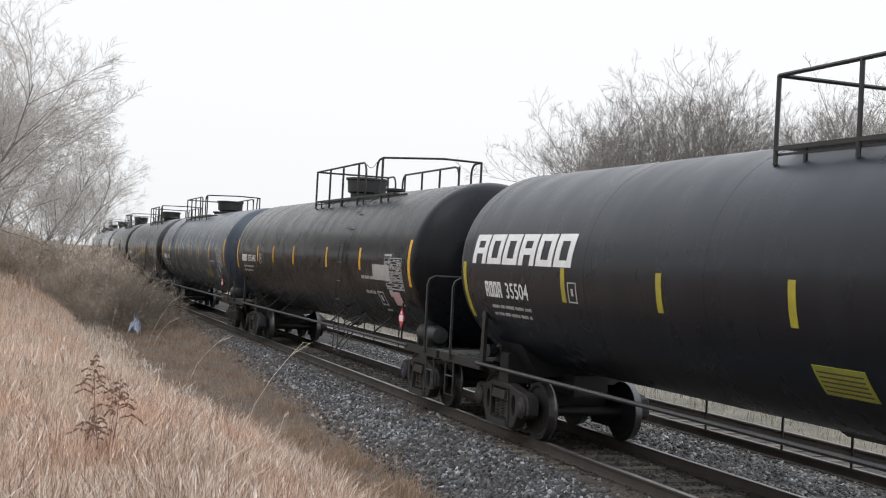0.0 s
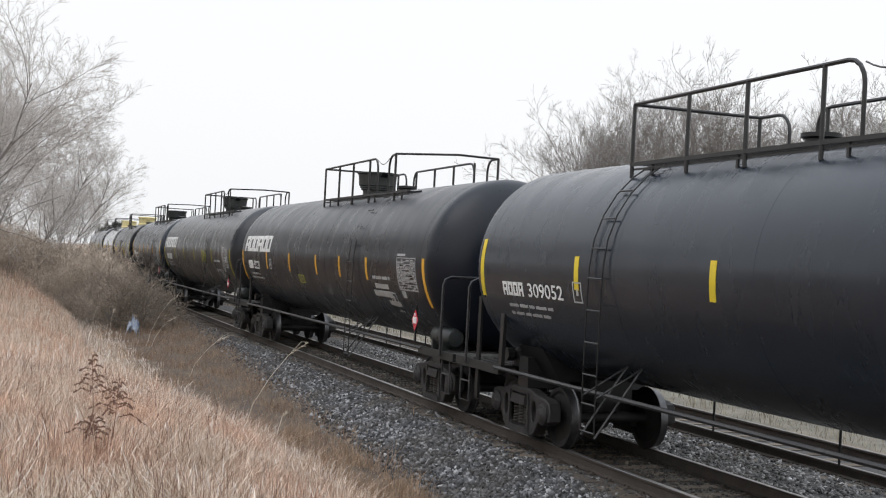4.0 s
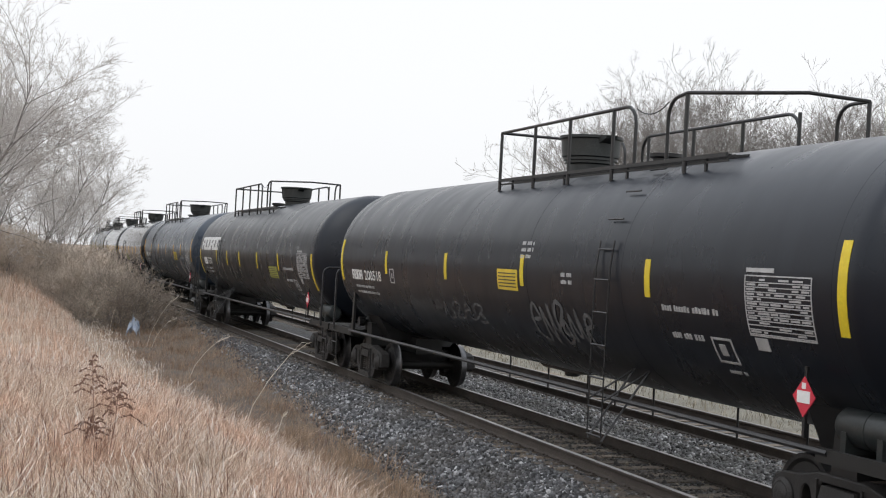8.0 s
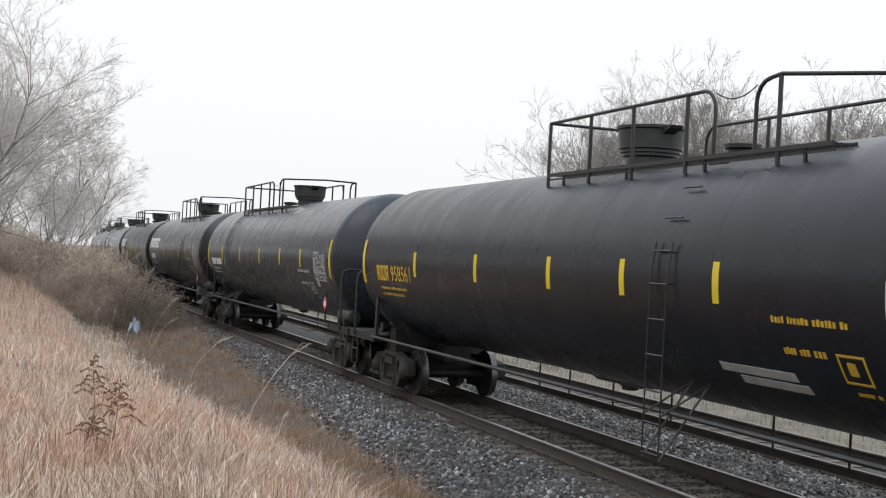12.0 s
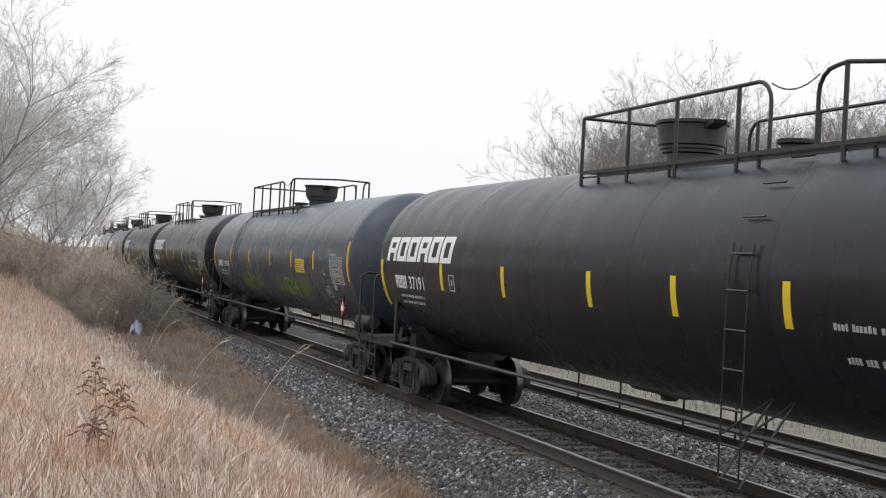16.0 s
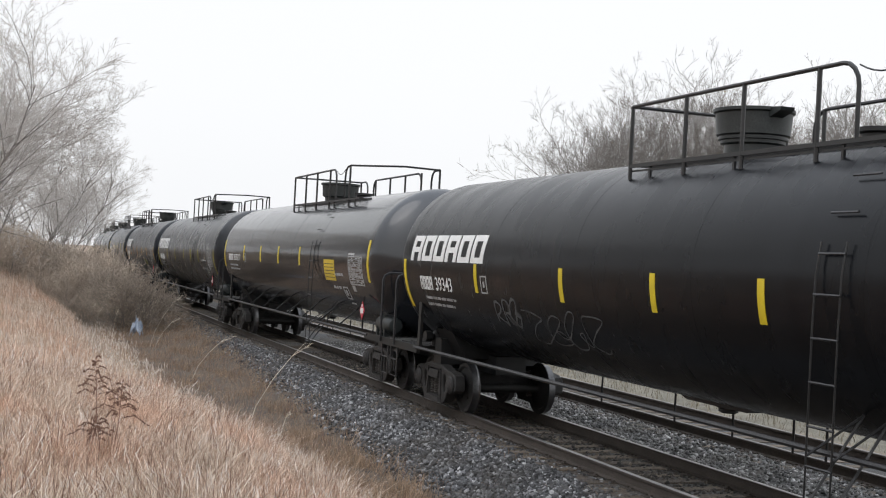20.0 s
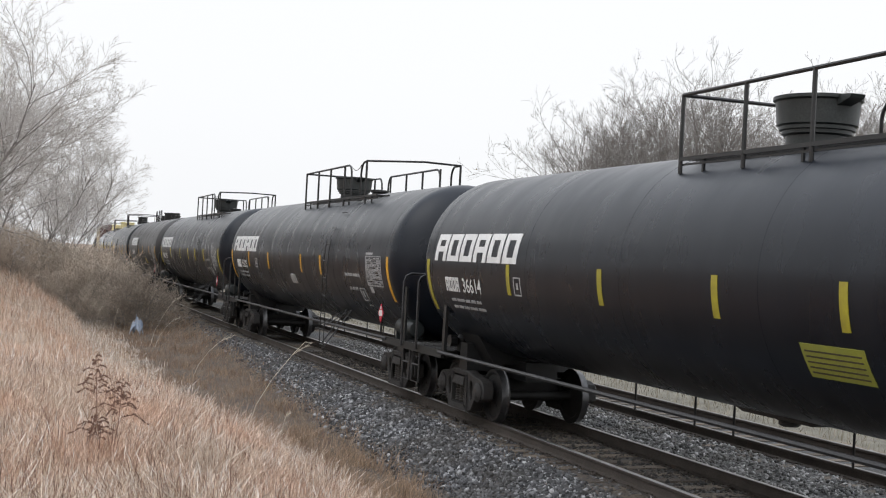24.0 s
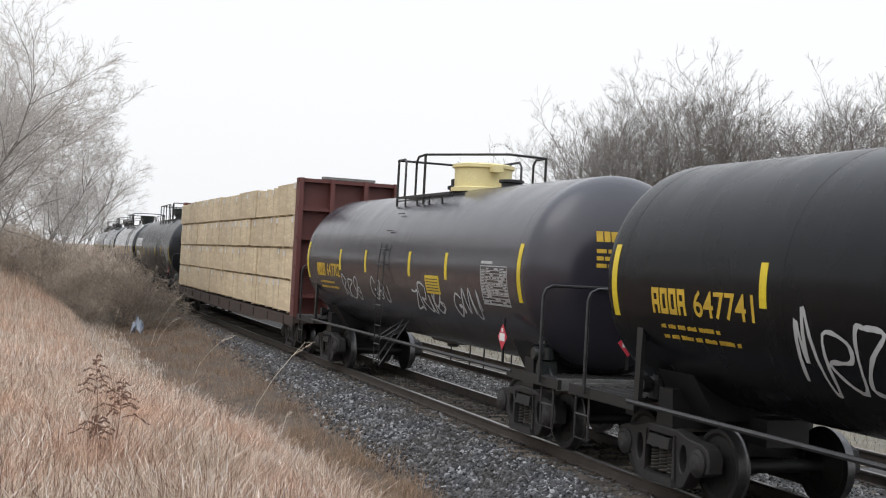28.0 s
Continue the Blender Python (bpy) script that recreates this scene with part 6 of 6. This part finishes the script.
def blades(n, s_range, lat_range, seed, height, width, bend, keep=None, profile=BLADE):
    """Single blades or plumes of dry grass, jointed, leaning with the wind."""
    rng = np.random.default_rng(seed)
    s = rng.uniform(*s_range, n)
    l = rng.uniform(*lat_range, n)
    if keep is not None:
        ok = keep(s, l, rng)
        s, l = s[ok], l[ok]
        n = len(s)
    x, y = track_arrays(s, l)
    z = ground_height(s, l) - 0.02
    h = rng.uniform(*height, n) * (1 + 0.22 * np.sin(2.7 * s + 1.9 * l) + 0.2 * np.sin(1.1 * s - 4.3 * l + 2) + 0.12 * np.sin(7.3 * s + 5.1 * l))
    th = rng.uniform(0, 2 * math.pi, n)
    lean = rng.normal(0.0, bend, (n, 2)) + 0.06 * np.stack([np.sin(1.9 * s + 2.2 * l), np.sin(2.6 * s - 1.4 * l + 1)], 1)
    face = np.stack([np.cos(th), np.sin(th)], 1) * (rng.uniform(*width, n) / 2)[:, None]
    base = np.stack([x, y, z], 1)
    rows = []
    for f, w in profile:
        c = base + np.stack([lean[:, 0] * h * f ** 1.7, lean[:, 1] * h * f ** 1.7, h * f], 1)
        for sgn in (-1, 1):
            rows.append(c + np.concatenate([face * w * sgn, np.zeros((n, 1))], 1))
    v = np.stack(rows, 1).reshape(-1, 3)
    q = np.array([(2 * k, 2 * k + 1, 2 * k + 3, 2 * k + 2) for k in range(len(profile) - 1)])
    f = (q[None] + 2 * len(profile) * np.arange(n)[:, None, None]).reshape(-1, 4)
    return v, f


def build_grass():
    def thin(s, l, rng):
        return rng.uniform(0, 1, len(s)) < np.clip((-l - 5.0) / 0.4, 0.02, 1) * np.where(s < -24, np.clip((ground_height(s, l) + 0.5) / 0.25, 0.03, 1), 1)

    def strip(s, l, rng):
        e = ballast_edge(s)
        patchy = np.sin(1.7 * s + 2.1 * l) + np.sin(0.9 * s - 3.3 * l + 1.0) + np.sin(4.1 * s + 1.2) * 0.5
        return (rng.uniform(0, 1, len(s)) < np.clip((e + 0.25 - l) / 0.7, 0, 1) * np.clip(0.55 + 0.4 * patchy, 0.12, 1)) & (l > -5.6)

    def scatter(s, l, rng):
        return np.sin(3.1 * s + 1.0) * np.sin(5.3 * l + 0.7 * s) + 0.4 * np.sin(1.3 * s) > 0.45

    def tufts(s, l, rng):
        return np.sin(2.1 * s + 2.7 * l) + 0.7 * np.sin(3.7 * s - 1.9 * l) > 0.1

    def crest(s, l, rng):
        return rng.uniform(0, 1, len(s)) < np.clip(0.5 + 0.6 * np.sin(2.3 * s + 1.5 * l) + 0.4 * np.sin(0.8 * s + 2), 0.05, 1)

    sets = [
        (125000, (-20.4, -5.7), (-9.6, -4.4), 21, (0.07, 0.24), (0.0035, 0.008), 0.42, thin, M_STRAW),
        (22000, (-20.4, -5.7), (-9.6, -4.6), 31, (0.16, 0.36), (0.0025, 0.005), 0.75, thin, M_STRAW),
        (67200, (-53.4, -20.4), (-10.5, -4.3), 22, (0.16, 0.42), (0.007, 0.014), 0.2, thin, M_STRAW),
        (33600, (-88.7, -53.4), (-14, -4.0), 23, (0.3, 0.7), (0.014, 0.024), 0.25, thin, M_STRAW),
        # dark blades among the straw, standing in for shaded gaps
        (8000, (-20.4, -6.3), (-9.4, -5.3), 54, (0.2, 0.42), (0.004, 0.007), 0.22, crest, M_WEED),
        (29120, (-5.7, 9), (-15, -4.6), 51, (0.12, 0.32), (0.006, 0.012), 0.2, thin, M_STRAW),
        (10080, (-21.6, -10.4), (-5.1, -3.3), 53, (0.12, 0.36), (0.004, 0.008), 0.35, tufts, M_BROWN),
        (2912, (-35.7, -9.8), (-3.3, -1.2), 52, (0.04, 0.14), (0.004, 0.008), 0.6, scatter, M_BROWN),
        (4256, (-20.4, -6.3), (-5.9, -4.95), 41, (0.14, 0.3), (0.003, 0.0065), 0.26, crest, M_PLUME),
        (12000, (-20.4, -6.3), (-9.4, -5.3), 42, (0.14, 0.34), (0.0022, 0.0052), 0.36, crest, M_PLUME),
        (9500, (-54, -20.4), (-9.6, -4.9), 43, (0.2, 0.42), (0.007, 0.013), 0.25, crest, M_PLUME),
        (10080, (-49.9, -9.8), (-5.2, -1.9), 24, (0.08, 0.3), (0.003, 0.007), 0.5, strip, M_WEED),
        (47040, (-71.1, -9.8), (-5.4, -1.0), 27, (0.08, 0.34), (0.003, 0.008), 0.5, strip, M_BROWN),
        (33600, (-88.7, -3.9), (7.2, 20), 25, (0.1, 0.3), (0.012, 0.025), 0.3, None, M_FARSTRAW),
    ]
    for n, sr, lr, seed, hh, ww, bend, keep, mat in sets:
        v, f = blades(n, sr, lr, seed, hh, ww, bend, keep, PLUME if mat is M_PLUME else BLADE)
        ob = new("dry_grass", arrays_mesh("dry_grass", v, f, mat))
        tagged(ob, "dense dry tan grass covering the bank" if mat is M_STRAW else "pale dry grass beyond the second track" if mat is M_FARSTRAW else "bleached seed heads of dry grass on the bank" if mat is M_PLUME else "brown dead grass and weeds beside the ballast, dark blades as shaded gaps on the bank", "grass", kind="stuff")


build_grass()


def weed(seed, height, label):
    """A dead upright weed: a bare stem with a cone of drooping seed sprays."""
    rnd = random.Random(seed)
    sh = Shape()
    top = Vector((rnd.uniform(-0.06, 0.06), rnd.uniform(-0.06, 0.06), height))
    sh.tube([(0, 0, 0), tuple(top * 0.5 + Vector((0.015, 0, 0))), tuple(top)], [0.005, 0.004, 0.002], 5)
    for i in range(20):
        f = 0.6 + 0.4 * (i / 19) ** 0.9 + rnd.uniform(-0.02, 0.02)
        p = top * f
        w = i * 2.4 + rnd.uniform(-0.4, 0.4)
        reach = (0.03 + 0.19 * max(1 - f, 0) / 0.45) * rnd.uniform(0.4, 1.25) * (1.25 + 0.5 * math.cos(w + seed))
        out = Vector((math.cos(w), math.sin(w), 0))
        pts = [p, p + out * reach * 0.55 + Vector((0, 0, reach * 0.16)), p + out * reach + Vector((0, 0, -reach * 0.08))]
        sh.tube([tuple(q) for q in pts], [0.002, 0.0016, 0.001], 3)
        for k in range(int(8 + reach * 130)):
            g = rnd.uniform(0.15, 1.0)
            c = pts[0].lerp(pts[1], g * 2) if g < 0.5 else pts[1].lerp(pts[2], g * 2 - 1)
            q = c + Vector((rnd.gauss(0, 0.006), rnd.gauss(0, 0.006), rnd.uniform(0.002, 0.016)))
            sh.tube([tuple(c), tuple(q)], [0.006, 0.0025], 3)
    ob = new("dead_weed", sh.mesh("dead_weed", M_WEED))
    return tagged(ob, label, "weed", "dead weeds on the bank")


def stalk(seed, height, lean, label):
    """A tall pale grass stalk with a drooping plume."""
    rnd = random.Random(seed)
    pts = [Vector((lean[0] * f ** 1.6 * height, lean[1] * f ** 1.6 * height, height * f)) for f in (0, 0.3, 0.6, 0.85, 1.0)]
    pts.append(pts[-1] + Vector((lean[0] * 0.22, lean[1] * 0.22, -0.0)))
    sh = Shape().tube([tuple(p) for p in pts], [0.005, 0.0045, 0.004, 0.004, 0.003, 0.0015], 5)
    for i in range(44):
        f = rnd.uniform(0, 1)
        p = pts[3].lerp(pts[5], f)
        q = p + Vector((rnd.gauss(0, 0.02) + lean[0] * 0.05, rnd.gauss(0, 0.02) + lean[1] * 0.05, rnd.uniform(-0.01, 0.05)))
        sh.tube([tuple(p), tuple(q)], [0.0032, 0.0012], 3)
    ob = new("grass_stalk", sh.mesh("grass_stalk", M_PALE))
    return tagged(ob, label, "grass stalk", "tall stalks beside the ballast")


def build_weeds():
    for s, lat, h, seed in ((-10.3, -8.2, 0.8, 1), (-9.6, -8.14, 0.68, 2), (-9.5, -8.22, 0.42, 4)):
        at_track(weed(seed, h, "dead red-brown weed with seed clusters among the grass"), s, lat)
    for s, lat, h, lean, seed in ((-21.3, -4.75, 1.65, (0.57, 0.0), 5), (-41.7, -4.1, 1.8, (0.5, 0.0), 6), (-41.2, -4.0, 1.05, (0.62, 0), 8), (-32.0, -4.1, 1.15, (0.75, 0), 7), (-54.8, -5.9, 1.75, (0.3, 0), 9),
                                  (-42.4, -5.3, 1.2, (0.12, 0), 10), (-45.3, -5.7, 1.1, (0.2, 0), 15), (-19.4, -4.6, 0.6, (0.2, 0), 16), (-50.5, -5.6, 1.0, (0.25, 0), 17)):
        at_track(stalk(seed, h, lean, "tall pale grass stalk with a drooping plume"), s, lat)


build_weeds()


def litter(seed, size, mat, label, name):
    """A crumpled sheet of plastic."""
    rnd = random.Random(seed)
    n = 9
    vs = []
    for i in range(n):
        for j in range(n):
            a, b = i / (n - 1) - 0.5, j / (n - 1) - 0.5
            vs.append((a * size[0] + rnd.gauss(0, 0.02), b * size[1] + rnd.gauss(0, 0.02), max(0.0, size[2] * (1 - 2.2 * (a * a + b * b)) * rnd.uniform(0.35, 1.2))))
    fs = [(i * n + j, i * n + j + 1, (i + 1) * n + j + 1, (i + 1) * n + j) for i in range(n - 1) for j in range(n - 1)]
    ob = new(name, Shape().add(vs, fs).mesh(name, mat))
    so = ob.modifiers.new("thickness", "SOLIDIFY")
    so.thickness = 0.006
    return tagged(ob, label, "litter")


at_track(litter(3, (0.42, 0.5, 0.72), M_BAG, "crumpled blue and white plastic bag caught in the brush", "plastic_bag"), -46.7, -4.05)
at_track(litter(4, (0.9, 0.6, 0.25), M_PALE, "crumpled pale litter lying in the brush", "litter"), -65.62, -4.12)


# ---- the motion ----
def motions():
    for car, when, length in CARS:
        edge = length / 2 - 1.374
        rows = []
        for t in range(29):
            s = S_REF + edge + SPEED * (t - when)
            a, b = on_track(s - length / 2 + 1.93), on_track(s + length / 2 - 1.93)
            mid = (a + b) / 2
            rows.append((t, Matrix.Translation(mid) @ Matrix.Rotation(math.atan2(b.y - a.y, b.x - a.x), 4, "Z")))
        walk(car, rows)
    # every wheel set turns at the same rate: the two places in a truck are keyed once and shared
    first = {}
    for wheels in WHEELS:
        dx = wheels.matrix_basis.translation.x
        if dx not in first:
            walk(wheels, [(k / FPS, pose(dx, 0, WHEEL_R) @ Matrix.Rotation(SPEED / WHEEL_R * k / FPS, 4, "Y")) for k in range(28 * FPS + 1)])
            first[dx] = wheels.animation_data
        else:
            wheels.rotation_mode = "QUATERNION"
            wheels.animation_data_create()
            wheels.animation_data.action = first[dx].action
            wheels.animation_data.action_slot = first[dx].action_slot


motions()
